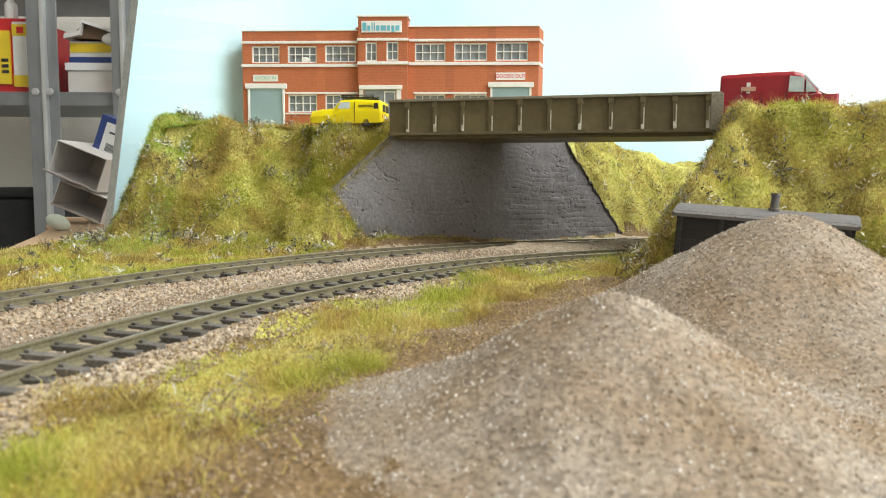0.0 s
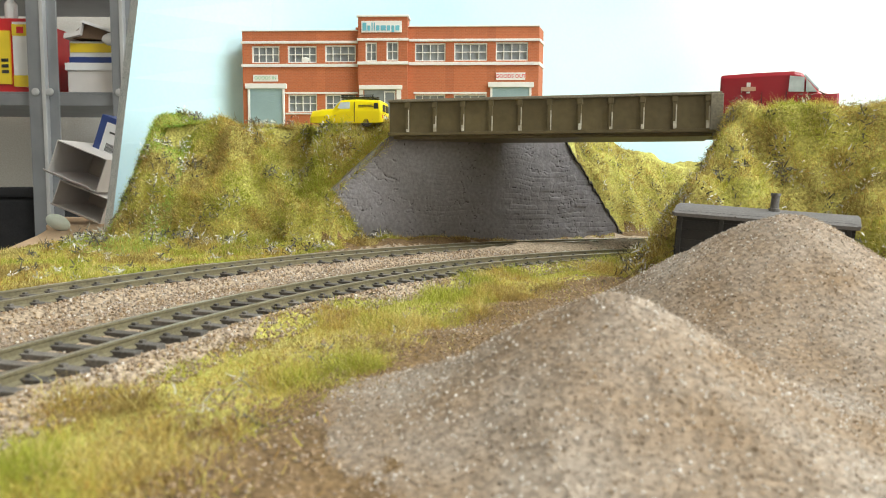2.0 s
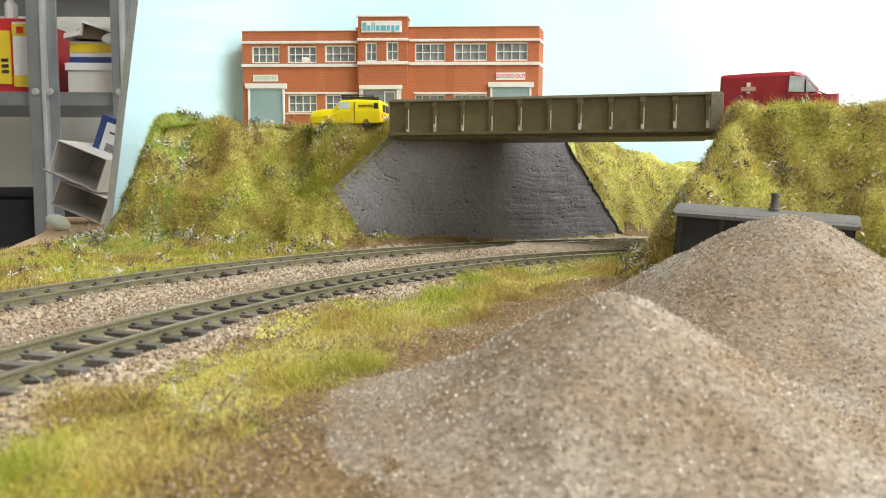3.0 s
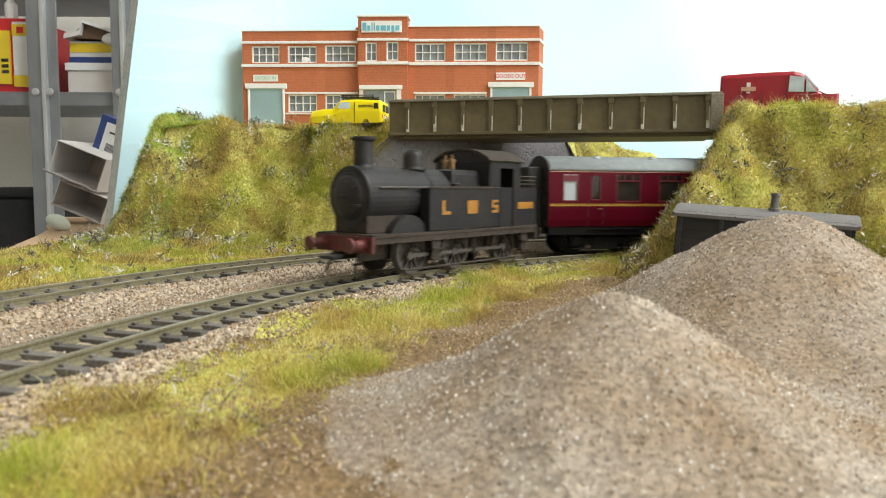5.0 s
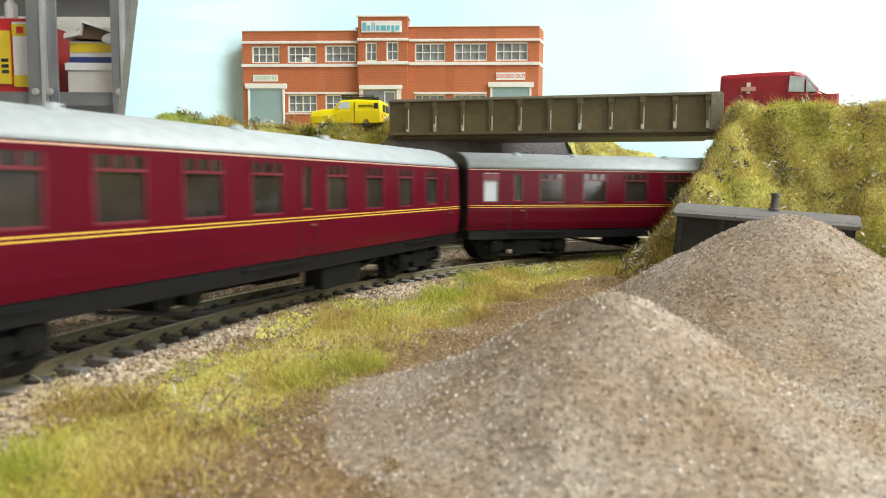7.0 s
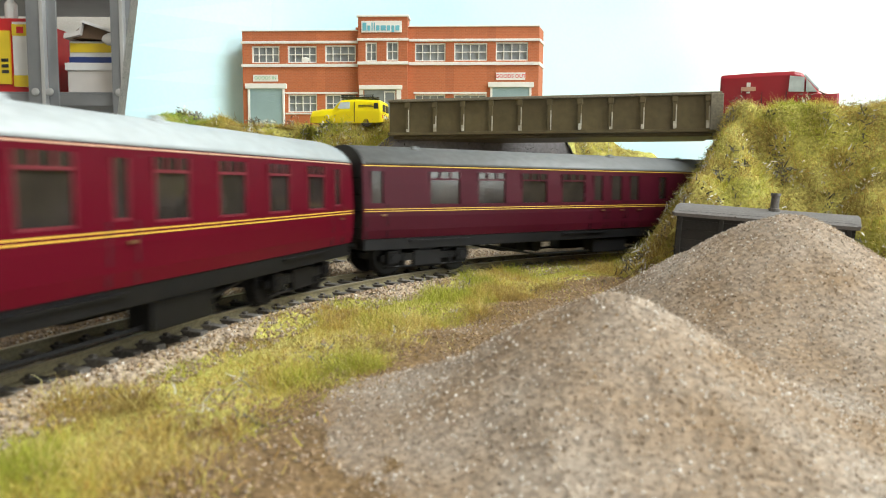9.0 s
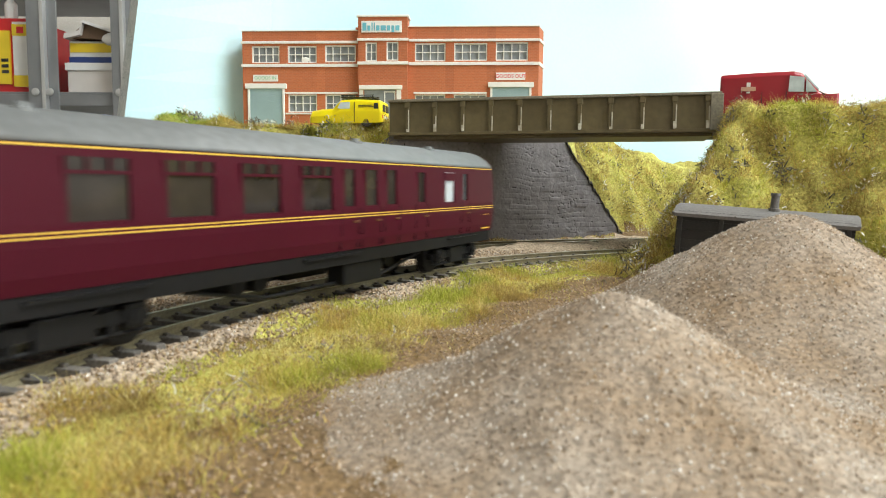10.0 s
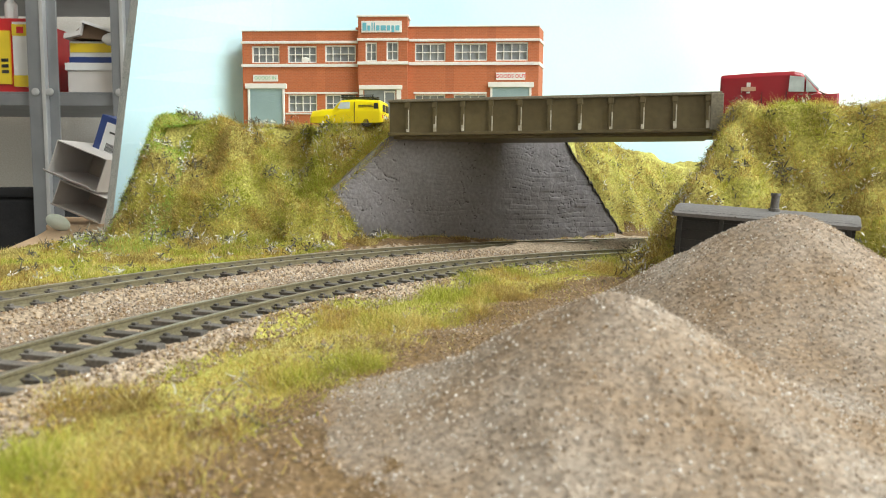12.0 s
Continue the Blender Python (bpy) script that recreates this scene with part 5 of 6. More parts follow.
    for s in (-1, 1):
        for x in AXLES:
            wheels.append((spoked_wheel(ob, x, s * 9.6, WHEEL_R, s * -1), x, s * 9.6, s))
        bm = bmesh.new()
        for a, b in zip(AXLES, AXLES[1:]):
            box(bm, a, b, -0.4, 0.4, -0.75, 0.75, 0.2)
        for a in AXLES:
            lathe(bm, (a, -0.7, 0), (0, 1, 0), [(0, 1.5), (1.4, 1.5)], 12)
        rods.append((part("coupling_rod", bm, "steel", ob, "dirty steel coupling rod"), s))
    return ob, wheels, rods


COACH_L, BRAKE_L, COACH_GAP = 256.9, 252.3, 21.5


def coach_profile():
    """Half outline of the body side from solebar to gutter (y outward, z up)."""
    return [(17.2, 15.2), (17.9, 18.5), (18.3, 24.0), (18.3, 28.5), (17.9, 36.5), (17.3, 44.2)]


def side_y(z):
    pr = coach_profile()
    return float(np.interp(z, [p[1] for p in pr], [p[0] for p in pr]))


def bogie(parent, x):
    bm = bmesh.new()
    for s in (-1, 1):
        box(bm, x - 19, x + 19, s * 13.2 - 0.9, s * 13.2 + 0.9, 5.6, 8.6, 0.3)
        box(bm, x - 7, x + 7, s * 13.4 - 1.2, s * 13.4 + 1.2, 3.2, 9.6, 0.4)
        for a in (-1, 1):
            box(bm, x + a * 17 - 2.6, x + a * 17 + 2.6, s * 13.6 - 1.4, s * 13.6 + 1.4, 4.4, 9.8, 0.5)
            tube(bm, (x + a * 11.5, s * 13.2, 3.6), (x + a * 11.5, s * 13.2, 8.8), 1.2, n=8)
            tube(bm, (x + a * 17, s * 14.6, 7.0), (x + a * 17, s * 15.6, 7.0), 1.6, n=10)
        tube(bm, (x - 20, s * 13.0, 3.2), (x + 20, s * 13.0, 3.2), 0.5, n=6)
    box(bm, x - 4, x + 4, -13, 13, 7, 11.5, 0.4)
    for a in (-1, 1):
        box(bm, x + a * 21 - 0.8, x + a * 21 + 0.8, -13.5, 13.5, 5.5, 8, 0.3)
    b = part("bogie", bm, "underframe", parent, "black moulded bogie frame")
    for a in (-17, 17):
        for s in (-1, 1):
            bm = bmesh.new()
            lathe(bm, (x + a, s * 9.4, 7.0), (0, -s, 0), [(-1.4, 6.4), (-1.3, 7.0), (1.4, 7.0), (1.5, 7.7), (2.2, 7.7)], 22)
            part("wheel", bm, "underframe", b, "dull black wheel")


def coach(brake, clean, label):
    """A corridor coach, its leading end at x = 0. The brake end is at the tail."""
    L = BRAKE_L if brake else COACH_L
    ob = thing("passenger_coach", pose(0, 0, 0), label, "coach", "train")
    body, roofm = ("maroon", "roof_pale") if clean else ("maroon_old", "roof_grey")
    # windows of each side: (x0, x1, z0, z1, kind)
    if not brake:
        win = [(7.7, 15.9, 28.2, 42.0, "wc"), (23.2, 28.6, 28.8, 41.4, "door")]
        win += [(37.2 + i * 24.4, 51.2 + i * 24.4, 28.0, 42.0, "big") for i in range(4)]
        win += [(133.9, 139.1, 28.8, 41.4, "door")]
        win += [(146.7 + i * 24.6, 159.6 + i * 24.6, 28.0, 42.0, "big") for i in range(4)]
        win += [(241.0, 246.5, 28.8, 41.4, "door")]
    else:
        win = [(3.2, 9.4, 28.6, 41.4, "door")]
        win += [(30.8 + i * 25.0, 46.8 + i * 25.0, 28.0, 41.6, "big") for i in range(4)]
        win += [(127.4, 134.2, 28.8, 41.2, "door"), (139.8, 148.3, 28.8, 41.2, "door"), (153.9, 161.4, 28.8, 41.4, "door"), (177.0, 183.5, 29.2, 41.0, "door"), (200.5, 209.9, 28.8, 41.4, "wc"), (218.0, 223.4, 29.2, 41.0, "door")]
    pr = coach_profile()
    for s in (-1, 1):
        # side panels cut round the windows, one mesh a side
        bm = bmesh.new()
        xs = sorted({0.0, L} | {v for w in win for v in w[:2]})
        zs_all = [p[1] for p in pr]
        for a, b in zip(xs, xs[1:]):
            hole = next((w for w in win if w[0] <= a + 0.01 and w[1] >= b - 0.01), None)
            bands = [(zs_all[0], zs_all[-1])] if hole is None else [(zs_all[0], hole[2]), (hole[3], zs_all[-1])]
            for lo, hi in bands:
                zz = [lo] + [z for z in zs_all if lo + 0.1 < z < hi - 0.1] + [hi]
                out = [(s * side_y(z), z) for z in zz]
                prism(bm, out + [(y - s * 0.9, z) for y, z in out[::-1]], "x", a, b)
        bmesh.ops.remove_doubles(bm, verts=bm.verts, dist=0.01 * MM)
        side = part("body_side", bm, body, ob, "glossy maroon side" if clean else "dull maroon side")
        for x0, x1, z0, z1, kind in win:
            y = s * (side_y((z0 + z1) / 2) - 0.55)
            a, b = sorted((y, y - s * 0.3))
            g = part("window_pane", boxed(x0 - 0.2, x1 + 0.2, a, b, z0 - 0.2, z1 + 0.2), "frosted" if kind == "wc" else "coach_glass", side, "frosted white pane" if kind == "wc" else "")
            bm = bmesh.new()
            yo = s * (side_y((z0 + z1) / 2) - 0.1)
            a, b = sorted((yo + s * 0.18, yo - s * 0.3))
            t = 0.55
            rz = z1 - 3.4
            box(bm, x0 - 0.1, x0 + t, a, b, z0, z1)
            box(bm, x1 - t, x1 + 0.1, a, b, z0, z1)
            box(bm, x0 + t, x1 - t, a, b, z0 - 0.1, z0 + t)
            if kind in ("big", "wc", "wcdark"):
                box(bm, x0 + t, x1 - t, a, b, rz, rz + 0.7)
                n = 2 if kind == "big" else 1
                for i in range(1, n + 1):
                    q = x0 + (x1 - x0) * i / (n + 1)
                    box(bm, q - 0.3, q + 0.3, a, b, rz + 0.7, z1)
            if kind == "wc":
                box(bm, x0 + t, x1 - t, a, b, rz + 0.7, z1 - 0.4)
            part("window_rim", bm, "window_rim" if clean else body, side)
            if kind == "door":
                bm = bmesh.new()
                yd = s * side_y(25)
                for x in (x0 - 1.6, x1 + 1.6):
                    for lo, hi in ((15.8, 20), (20, 25.0), (25.0, z0)):
                        box(bm, x - 0.14, x + 0.14, min(s * (side_y((lo + hi) / 2) - 0.3), s * (side_y((lo + hi) / 2) + 0.12)), max(s * (side_y((lo + hi) / 2) - 0.3), s * (side_y((lo + hi) / 2) + 0.12)), lo, hi)
                part("door_seam", bm, "black" if clean else "underframe", side)
                part("door_handle", boxed(x1 - 1.5, x1 + 0.6, min(yd, yd + s * 0.7), max(yd, yd + s * 0.7), 24.0, 24.7, 0.1), "brass", side, "small brass handle")
        for z, h, m in ((25.75, 0.32, "lining"), (26.6, 0.32, "lining"), (43.3, 0.4, "lining_red" if clean else "lining")):
            y = s * side_y(z)
            a, b = sorted((y - s * 0.25, y + s * 0.12))
            part("lining_stripe", boxed(0.6, L - 0.6, a, b, z, z + h), m, side, "thin yellow lining")
        if brake:
            y = s * side_y(21)
            a, b = sorted((y - s * 0.2, y + s * 0.15))
            part("number_bar", boxed(L - 12, L - 5, a, b, 22.8, 23.8), "lining", side, "small yellow number as a bar")
            part("number_bar", boxed(L - 13, L - 5, a, b, 16.4, 17.0), "lining", side, "small yellow lettering as a bar")
        part("solebar", boxed(1, L - 1, min(s * 15.2, s * 16.8), max(s * 15.2, s * 16.9), 10.6, 15.1, 0.2), "underframe", ob)
        for x in (22, 108, 206):
            bm = bmesh.new()
            box(bm, x, x + 30, min(s * 16.95, s * 17.7), max(s * 16.95, s * 17.7), 13.4, 14.1)
            part("footboard", bm, "underframe", ob)
        bx = 148 if not brake else 131
        part("battery_box", boxed(bx, bx + 24, min(s * 8.5, s * 15.5), max(s * 8.5, s * 15.5), 3.4, 10.3, 0.5), "underframe", ob, "boxy black battery case")
        bm = bmesh.new()
        tube(bm, (66, s * 12, 9.6), (96, s * 12, 4.2), 0.6, n=6)
        tube(bm, (96, s * 12, 4.2), (160, s * 12, 4.2), 0.6, n=6)
        tube(bm, (160, s * 12, 4.2), (190, s * 12, 9.6), 0.6, n=6)
        part("truss_rod", bm, "underframe", ob)
    for x in (92, 102, 176):
        bm = bmesh.new()
        tube(bm, (x, -6, 7.9), (x, 6, 7.9), 3.2, n=14)
        part("vacuum_cylinder", bm, "underframe", ob)
    part("floor_pan", boxed(1, L - 1, -15.1, 15.1, 10.8, 15.1), "underframe", ob)
    bm = bmesh.new()
    arc = [(17.7 * math.sin(a) / math.sin(1.25), 44.0 + 8.0 * (math.cos(a) - math.cos(1.25)) / (1 - math.cos(1.25))) for a in np.linspace(1.25, -1.25, 25)]
    prism(bm, arc, "x", 1.35, L - 1.35)
    for f in bm.faces:
        if abs(f.normal.x) < 0.5 and len(f.verts) == 4:
            f.smooth = True
    rf = part("roof", bm, roofm, ob, "pale grey curved roof" if clean else "dull grey curved roof")
    for x in ((30, 62, 84, 118, 140, 162, 196, 224) if not brake else (30, 60, 92, 124, 150, 176, 206, 232)):
        y = -7.5 if (int(x) // 2) % 2 else 7.5
        z = 44.0 + 8.0 * (math.cos(0.5) - math.cos(1.25)) / (1 - math.cos(1.25))
        bm = bmesh.new()
        lathe(bm, (x, y, z - 0.4), (0, 0, 1), [(0, 2.4), (1.0, 2.3), (1.1, 1.7), (2.0, 1.5)], 12)
        part("roof_ventilator", bm, roofm, rf)
    # ends with corridor connections
    endpr = [(-y, z) for y, z in pr] + [(y, z) for y, z in arc[::-1]] + pr[::-1]
    endpr = [(y * 0.997, z) for y, z in endpr]
    for x0, x1, d in ((0.3, 1.3, -1), (L - 1.3, L - 0.3, 1)):
        bm = bmesh.new()
        prism(bm, endpr, "x", x0, x1)
        e = part("body_end", bm, "black" if not (brake and d > 0) else body, ob, "black coach end" if not (brake and d > 0) else "maroon coach end")
        x = 0.3 if d < 0 else L - 0.3
        part("corridor_gangway", boxed(min(x, x + d * 8.0), max(x, x + d * 8.0), -7.5, 7.5, 15, 46, 0.8), "black", e, "black corridor connection")
        for s in (-1, 1):
            bm = bmesh.new()
            lathe(bm, (x, s * 11, 12.6), (d, 0, 0), [(0, 1.6), (2.6, 1.4), (2.7, 0.9), (4.0, 0.9), (4.1, 2.6), (4.8, 2.4)], 14)
            part("buffer", bm, "underframe", e)
        for i in range(4):
            part("end_step", boxed(min(x, x + d * 1.4), max(x, x + d * 1.4), -14.6, -12.4, 19 + i * 6.5, 19.7 + i * 6.5), "underframe", e)
        bm = bmesh.new()
        tube(bm, (x + d * 0.8, 9.5, 15.2), (x + d * 0.8, 9.5, 43), 0.5, n=6)
        part("end_pipe", bm, "underframe", e)
        bm = bmesh.new()
        box(bm, min(x - d * 4, x + d * 7.6), max(x - d * 4, x + d * 7.6), -1.2, 1.2, 7.6, 8.8, 0.3)
        part("coupling", bm, "black", e)
    part("interior_floor", boxed(2, L - 2, -15.8, 15.8, 17, 18, 0.1), "interior", ob)
    bogie(ob, L * 0.129)
    bogie(ob, L * 0.871)
    return ob


LOCO, DRIVERS, RODS = locomotive()
COACHES = [coach(False, True, "glossy maroon passenger coach with a pale grey roof"),
           coach(False, True, "glossy maroon passenger coach with a pale grey roof"),
           coach(True, False, "dull maroon brake coach with a dark grey roof")]


# ---- things stored beside the layout ----
def open_carton(at, w, h, d, label):
    """A thin card box lying on its side, open towards -y."""
    ob = thing("carton", at, label, "box", "open cartons")
    t = 0.9
    part("bottom_panel", boxed(0, w, 0, d, 0, t), "carton", ob)
    part("top_panel", boxed(0, w, 0, d, h - t, h), "carton", ob)
    part("side_panel", boxed(0, t, 0, d, t, h - t), "carton", ob)
    part("side_panel", boxed(w - t, w, 0, d, t, h - t), "carton", ob)
    part("back_panel", boxed(t, w - t, d - t, d, t, h - t), "carton_in", ob)
    bm = bmesh.new()
    box(bm, 0, w * 0.9, -h * 0.25, 0, -t * 0.2, t * 0.6, m=P(0, 0, 0, -24))
    part("flap", bm, "carton", ob, "bent open flap")
    return ob


def storage():
    # brown board the cartons lie on
    bm = bmesh.new()
    prism(bm, [(-205, 395), (-205, 900), (-480, 900), (-440, 800), (-400, 720), (-368, 665), (-335, 590), (-300, 500), (-262, 410), (-250, 395)], "z", -26, -7.9)
    tagged(part("table_board", bm, "kraft"), "plain brown hardboard table top beside the layout", "table top", kind="structure")
    open_carton(P(-412, 748, 46, 0, 21, -6), 57, 36, 70, "open white card box lying on its side, tipped over another")
    open_carton(P(-411, 752, 12.4, 0, 21, -4), 56, 28, 66, "squashed open white card box lying on the brown board")
    ob = thing("model_box", P(-383, 784, 70, 0, 20, -5), "dark blue model box with a white barcode label", "box")
    part("box_body", boxed(0, 40, 0, 34, 0, 42, 0.6), "box_blue", ob)
    lab = part("paper_label", boxed(8, 36, -0.5, -0.05, 4, 36), "paper", ob, "white printed label")
    bm = bmesh.new()
    for i in range(13):
        box(bm, 14 + i * 1.3, 14.7 + i * 1.3, -0.75, -0.52, 5.5, 14)
    part("barcode", bm, "black", lab)
    part("print_bar", boxed(14, 26, -0.75, -0.52, 25, 27), "black", lab)
    bm = bmesh.new()
    bmesh.ops.create_icosphere(bm, subdivisions=3, radius=11 * MM, matrix=Matrix.Translation(V(-350, 650, -0.5)) @ Matrix.Rotation(0.5, 4, "Y") @ Matrix.Diagonal((1.0, 0.8, 0.62, 1)))
    for v in bm.verts:
        v.co += v.co.normalized() * (noise.noise(v.co * 75) * 5.0 * MM)
    tagged(part("plaster_lump", bm, "plaster", smooth=True), "small pale lump of plaster on the brown board", "plaster lump")

    # grey metal shelving further back
    K, Y = 0.9077, 1150.0

    def X(px):
        return (px - 784) * K

    def Z(py):
        return 36.6 + (321 - py) * K
    ob = thing("shelving_unit", pose(0, 0, 0), "grey metal boltless shelving unit with pale edges", "shelving")
    for x0, x1, x2 in ((60, 84, 108), (206, 222, 240)):
        bm = bmesh.new()
        box(bm, X(x0), X(x1), Y, Y + 3, -840, 760, 0.8)
        box(bm, X(x1) + 6, X(x2), Y + 8, Y + 11, -840, 760, 0.8)
        post = part("post", bm, "shelf_metal", ob)
        part("post_edge", boxed(X(x1), X(x1) + 6, Y - 2, Y + 9, -840, 760, 1.0), "shelf_edge", post, "bright folded edge")
        for px in (x0 + 13, x1 + 14):
            for py in (166,):
                bm = bmesh.new()
                lathe(bm, (X(px), Y - 1, Z(py)), (0, -1, 0), [(0, 6), (2, 6), (3, 3)], 14)
                part("bolt", bm, "shelf_edge", post, "bright bolt head")
    for py in (164, -70):
        sh = part("shelf", boxed(X(-300), X(232), Y + 12, Y + 420, Z(py) - 4, Z(py), 0.8), "shelf_metal", ob)
        part("shelf_lip", boxed(X(-300), X(232), Y + 11, Y + 14, Z(py) - 22, Z(py) - 4.1, 0.8), "shelf_metal", sh)
    part("shelf", boxed(X(-300), X(232), Y + 12, Y + 420, -220, -216, 0.8), "shelf_metal", ob)

    ob = thing("model_box", P(X(-60), Y + 20, Z(163), 0, 0, 0), "red and yellow model train box with a white side", "box")
    w, h = 118 * K, 128 * K
    part("box_body", boxed(0, w, 4, 190, 0, h, 1.0), "box_red", ob)
    part("side_panel", boxed(82 * K, w - 2, 1.5, 3.9, 8, h - 6), "paper", ob, "white printed panel")
    part("top_stripe", boxed(82 * K, w - 2, 0.2, 1.4, h - 28, h - 10), "box_yellow", ob, "yellow stripe with a red mark")
    part("bottom_stripe", boxed(82 * K, w - 2, 0.2, 1.4, 8, 26), "box_yellow", ob, "yellow stripe")
    part("end_panel", boxed(2, 77 * K, 0.2, 3.9, 12, h - 20), "box_yellow", ob, "yellow printed end")
    part("mark", boxed(84 * K + 6, w - 14, -0.8, 0.15, h - 24, h - 14), "box_red", ob)
    bm = bmesh.new()
    for i in range(3):
        box(bm, 62 * K, 74 * K, -0.8, 0.15, h * 0.25 + i * 9, h * 0.25 + i * 9 + 5)
    part("print_bars", bm, "black", ob)
    ob = thing("glue_bottle", P(X(10), Y + 40, Z(35) + 1.2), "small blue and white plastic bottle on a box", "bottle")
    bm = bmesh.new()
    lathe(bm, (0, 0, 0), (0, 0, 1), [(0, 9), (2, 9.5), (24, 9.5), (30, 5), (40, 4)], 16)
    part("bottle_body", bm, "paper", ob)
    bm = bmesh.new()
    lathe(bm, (0, 0, 40.2), (0, 0, 1), [(0, 4.5), (14, 3)], 12)
    part("cap", bm, "box_blue", ob)

    ob = thing("flat_box", P(X(112), Y + 30, Z(162)), "white card box on the shelf", "box")
    part("box_body", boxed(0, 118 * K, 0, 200, 0, 50 * K, 1.2), "carton", ob)
    part("lid", boxed(-3, 119 * K, -3, 203, 38 * K, 51.5 * K, 1.2), "paper", ob)
    ob = thing("picture_box", P(X(111), Y + 40, Z(110.3)), "white box with blue and yellow print", "box")
    part("box_body", boxed(0, 106 * K, 0, 190, 0, 40 * K, 1.2, m=None), "paper", ob)
    part("blue_stripe", boxed(0, 104 * K, -1.5, -0.1, 2, 12 * K), "box_blue", ob)
    part("yellow_stripe", boxed(2, 100 * K, -1.5, -0.1, 20 * K, 36 * K), "box_yellow", ob, "pale yellow printed band")
    ob = thing("torn_packaging", P(X(112), Y + 25, Z(69)), "crumpled open white packaging with dark inside", "packaging")
    bm = bmesh.new()
    prism(bm, [(0, 2), (34 * K, 28 * K), (110 * K, 2), (108 * K, 0), (80 * K, -2), (30 * K, 2)], "y", 6, 120)
    part("dark_inside", bm, "interior", ob)
    bm = bmesh.new()
    prism(bm, [(30 * K, 28 * K), (36 * K, 31 * K), (116 * K, 6 * K), (114 * K, 1 * K)], "y", -4, 140)
    part("flap", bm, "paper", ob)
    bm = bmesh.new()
    prism(bm, [(-1, 0), (0, 8), (26 * K, 14 * K), (36 * K, 31 * K), (33 * K, 26 * K), (28 * K, 6 * K)], "y", -2, 130)
    part("flap", bm, "carton", ob)
    bm = bmesh.new()
    bmesh.ops.create_icosphere(bm, subdivisions=2, radius=15 * MM, matrix=Matrix.Translation(V(88 * K, -6, -2)) @ Matrix.Diagonal((1.2, 0.4, 0.7, 1)))
    part("tape_blob", bm, "paper", ob, smooth=True)

    ob = thing("equipment_bag", P(X(-60), Y + 14, -215.8), "black fabric equipment bag on the lower shelf", "bag")
    bm = bmesh.new()
    box(bm, 0, 132 * K, 0, 220, 0, 232, 12)
    for v in bm.verts:
        v.co += Vector((noise.noise(v.co * 9), noise.noise(v.co * 9 + Vector((3, 0, 0))), noise.noise(v.co * 9 + Vector((0, 5, 0))))) * 0.01
    part("bag_body", bm, "cloth", ob)
    part("flap", boxed(4, 122 * K, -4, 210, 226, 242, 5), "cloth", ob)


storage()


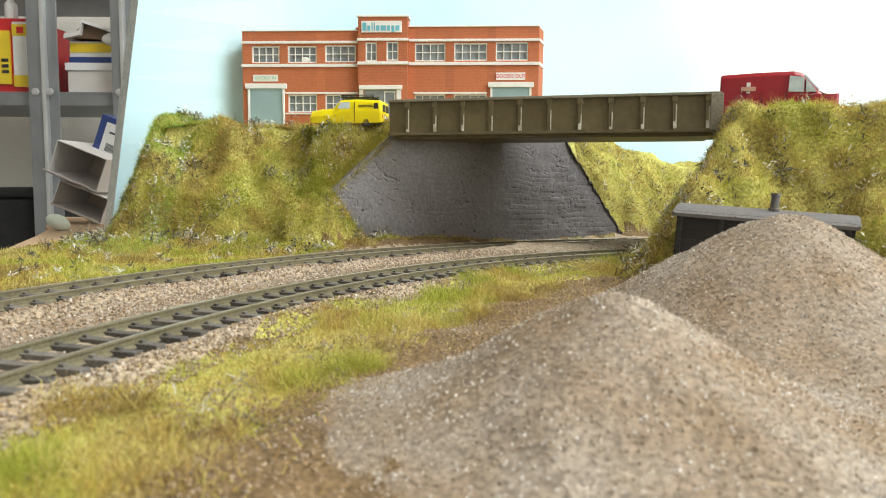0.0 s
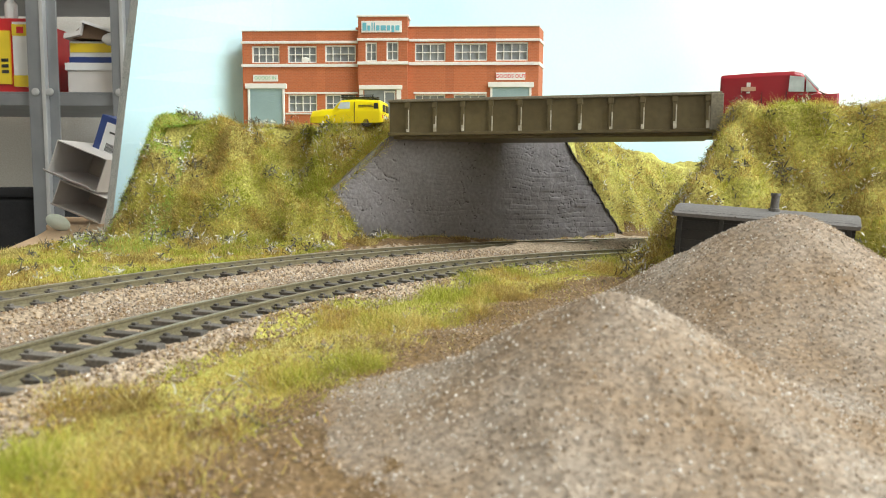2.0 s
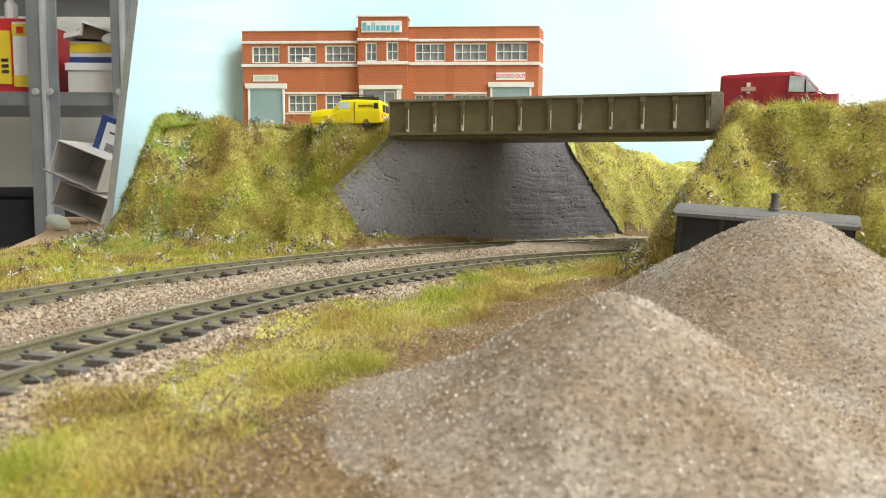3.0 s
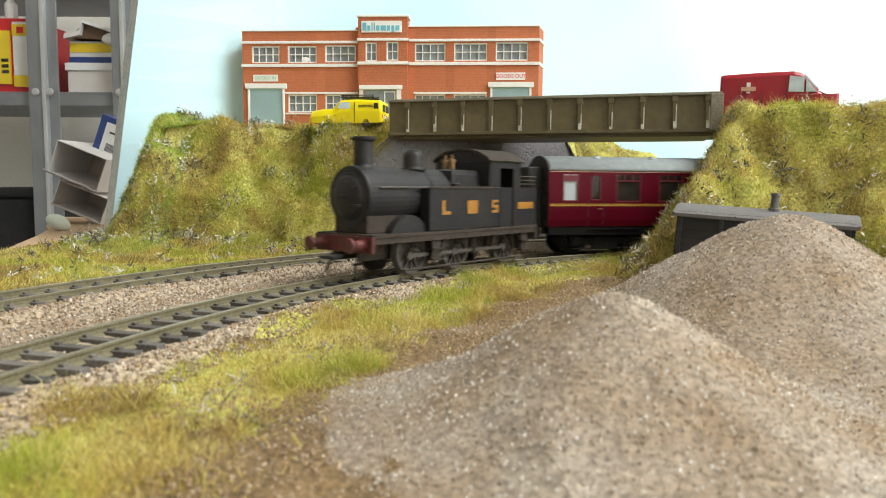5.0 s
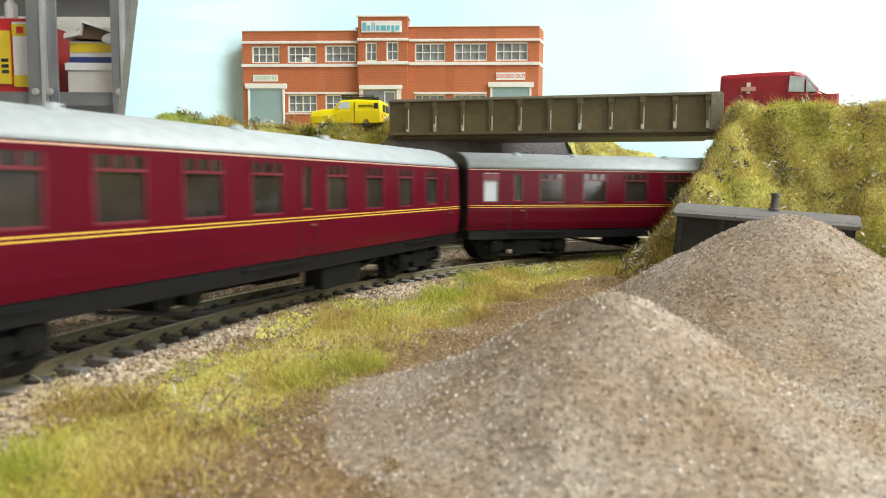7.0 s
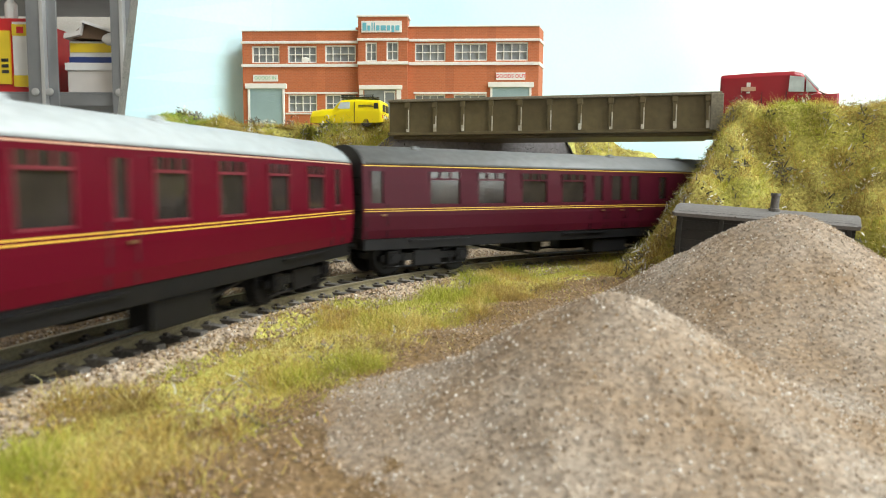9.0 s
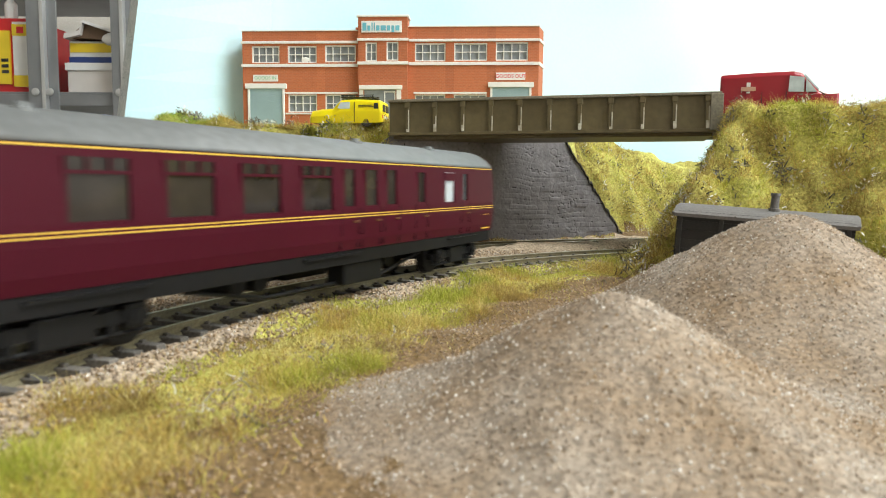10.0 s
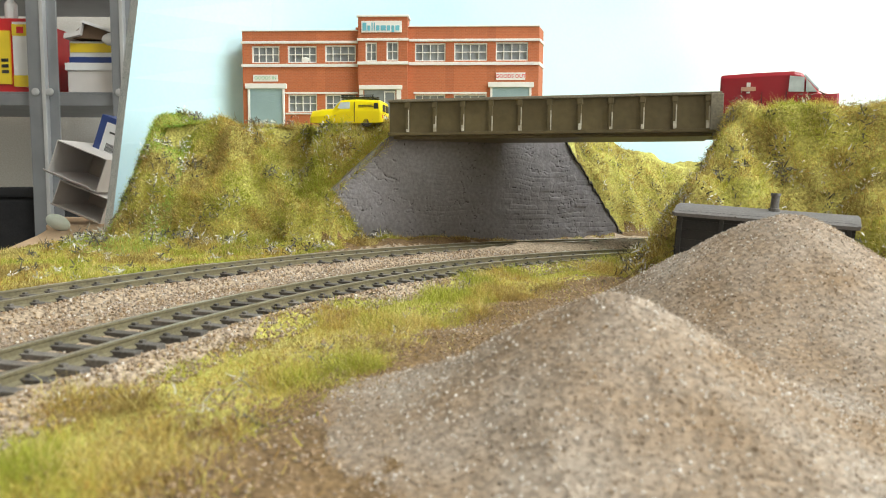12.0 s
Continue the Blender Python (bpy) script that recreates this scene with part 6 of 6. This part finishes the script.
# ---- the room ----
def room():
    x0, x1, y0, y1, z0, z1 = -2200, 2600, -1600, 1620, -850, 1750
    T = 120
    tagged(part("floor", boxed(x0 - T, x1 + T, y0 - T, y1 + T, z0 - T, z0), "carpet"), "dark grey carpet", "floor", kind="structure")
    cm = bmesh.new()
    # ceiling opening and frame made up for the added overhead lamp
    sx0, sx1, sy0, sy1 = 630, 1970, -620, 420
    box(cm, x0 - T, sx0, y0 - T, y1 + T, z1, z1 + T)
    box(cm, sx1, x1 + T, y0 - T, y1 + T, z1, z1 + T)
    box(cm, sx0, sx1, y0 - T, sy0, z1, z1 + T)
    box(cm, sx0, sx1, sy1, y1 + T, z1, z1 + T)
    ob = thing("unseen_roof_window", pose(0, 0, 0), "unseen roof window added for overhead light, in a white frame", "window", kind="structure")
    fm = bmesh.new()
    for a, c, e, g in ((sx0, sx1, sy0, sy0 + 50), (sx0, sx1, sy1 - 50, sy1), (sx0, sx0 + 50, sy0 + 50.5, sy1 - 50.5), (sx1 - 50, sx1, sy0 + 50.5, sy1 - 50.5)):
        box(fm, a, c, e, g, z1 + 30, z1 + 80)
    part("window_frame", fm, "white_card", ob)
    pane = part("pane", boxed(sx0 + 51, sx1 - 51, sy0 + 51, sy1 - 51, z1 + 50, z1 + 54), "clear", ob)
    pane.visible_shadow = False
    tagged(part("ceiling", cm, "ceiling"), "plain white ceiling", "ceiling", kind="structure")
    tagged(part("wall_north", boxed(x0 - T, x1 + T, y1, y1 + T, z0, z1), "wall"), "beige-grey painted wall", "wall", kind="structure")
    tagged(part("wall_west", boxed(x0 - T, x0, y0, y1, z0, z1), "wall"), "beige-grey painted wall", "wall", kind="structure")
    tagged(part("wall_south", boxed(x0 - T, x1 + T, y0 - T, y0, z0, z1), "wall"), "beige-grey painted wall", "wall", kind="structure")
    bm = bmesh.new()
    wy0, wy1, wz0, wz1 = -1560, -240, -20, 1140
    box(bm, x1, x1 + T, y0, wy0, z0, z1)
    box(bm, x1, x1 + T, wy1, y1, z0, z1)
    box(bm, x1, x1 + T, wy0, wy1, z0, wz0)
    box(bm, x1, x1 + T, wy0, wy1, wz1, z1)
    tagged(part("wall_east", bm, "wall"), "beige-grey painted wall with a wide window", "wall", kind="structure")
    ob = thing("window_1", pose(0, 0, 0), "wide white-framed window", "window", kind="structure")
    bm = bmesh.new()
    box(bm, x1 + 20, x1 + 80, wy0, wy1, wz0, wz0 + 50)
    box(bm, x1 + 20, x1 + 80, wy0, wy1, wz1 - 50, wz1)
    for y in (wy0, -925, wy1 - 50):
        box(bm, x1 + 20, x1 + 80, y, y + 50, wz0 + 50.5, wz1 - 50.5)
    part("window_frame", bm, "white_card", ob)
    for a, c in ((wy0 + 51, -926), (-874, wy1 - 51)):
        pane = part("pane", boxed(x1 + 48, x1 + 52, a, c, wz0 + 51, wz1 - 51), "clear", ob)
        pane.visible_shadow = False


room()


# ---- what moves: the train, out of the cutting, past the camera and away ----
SPEED, S_AT_5 = 175.8, 321.4          # mm per second; front of the first coach at 5 s on an even run


def front_at(t):
    """Where the first coach's front end is along the line; the train comes out of the bridge more slowly and gains."""
    late = float(np.interp(t, (0.0, 3.2, 4.8, 5.0, 5.2, 5.5, 12.0), (-155.0, -70.0, -22.5, -16.0, -10.0, 0.0, 0.0)))
    return S_AT_5 - SPEED * (t - 5.0) + late


def on_line(s_front, a, b):
    """Pose of a vehicle whose leading end is at s_front, borne at a and b mm behind that end."""
    x0, y0, _ = line(s_front + a)
    x1, y1, _ = line(s_front + b)
    h = math.atan2(y1 - y0, x1 - x0)
    return P(x0 - math.cos(h) * a, y0 - math.sin(h) * a, 0, 0, 0, math.degrees(h))


def motions():
    times = [i * 0.2 for i in range(61)]
    for k, ob in enumerate(COACHES):
        n = BRAKE_L if k == 2 else COACH_L
        walk(ob, [(t, on_line(front_at(t) + k * (COACH_L + COACH_GAP), 0.129 * n, 0.871 * n)) for t in times])
    walk(LOCO, [(t, on_line(front_at(t) - 143.6, AXLES[0], AXLES[2])) for t in times])
    # the driving wheels turn while the engine is in view
    fine = [0.0] + [4.0 + i / 15.0 for i in range(48)] + [12.0]
    turn = {t: -math.degrees((front_at(4.0) - front_at(min(max(t, 4.0), 4.0 + 47 / 15.0))) / WHEEL_R) for t in fine}
    for w, x, y, s in DRIVERS:
        walk(w, [(t, P(x, y, WHEEL_R, 0, turn[t] + (90 if s > 0 else 0))) for t in fine])
    for r, s in RODS:
        def crank(t):
            a = radians(turn[t] + (90 if s > 0 else 0))
            return ROD_R * math.cos(a), -ROD_R * math.sin(a)
        walk(r, [(t, P(crank(t)[0], s * 13.0, WHEEL_R + crank(t)[1])) for t in fine])


motions()
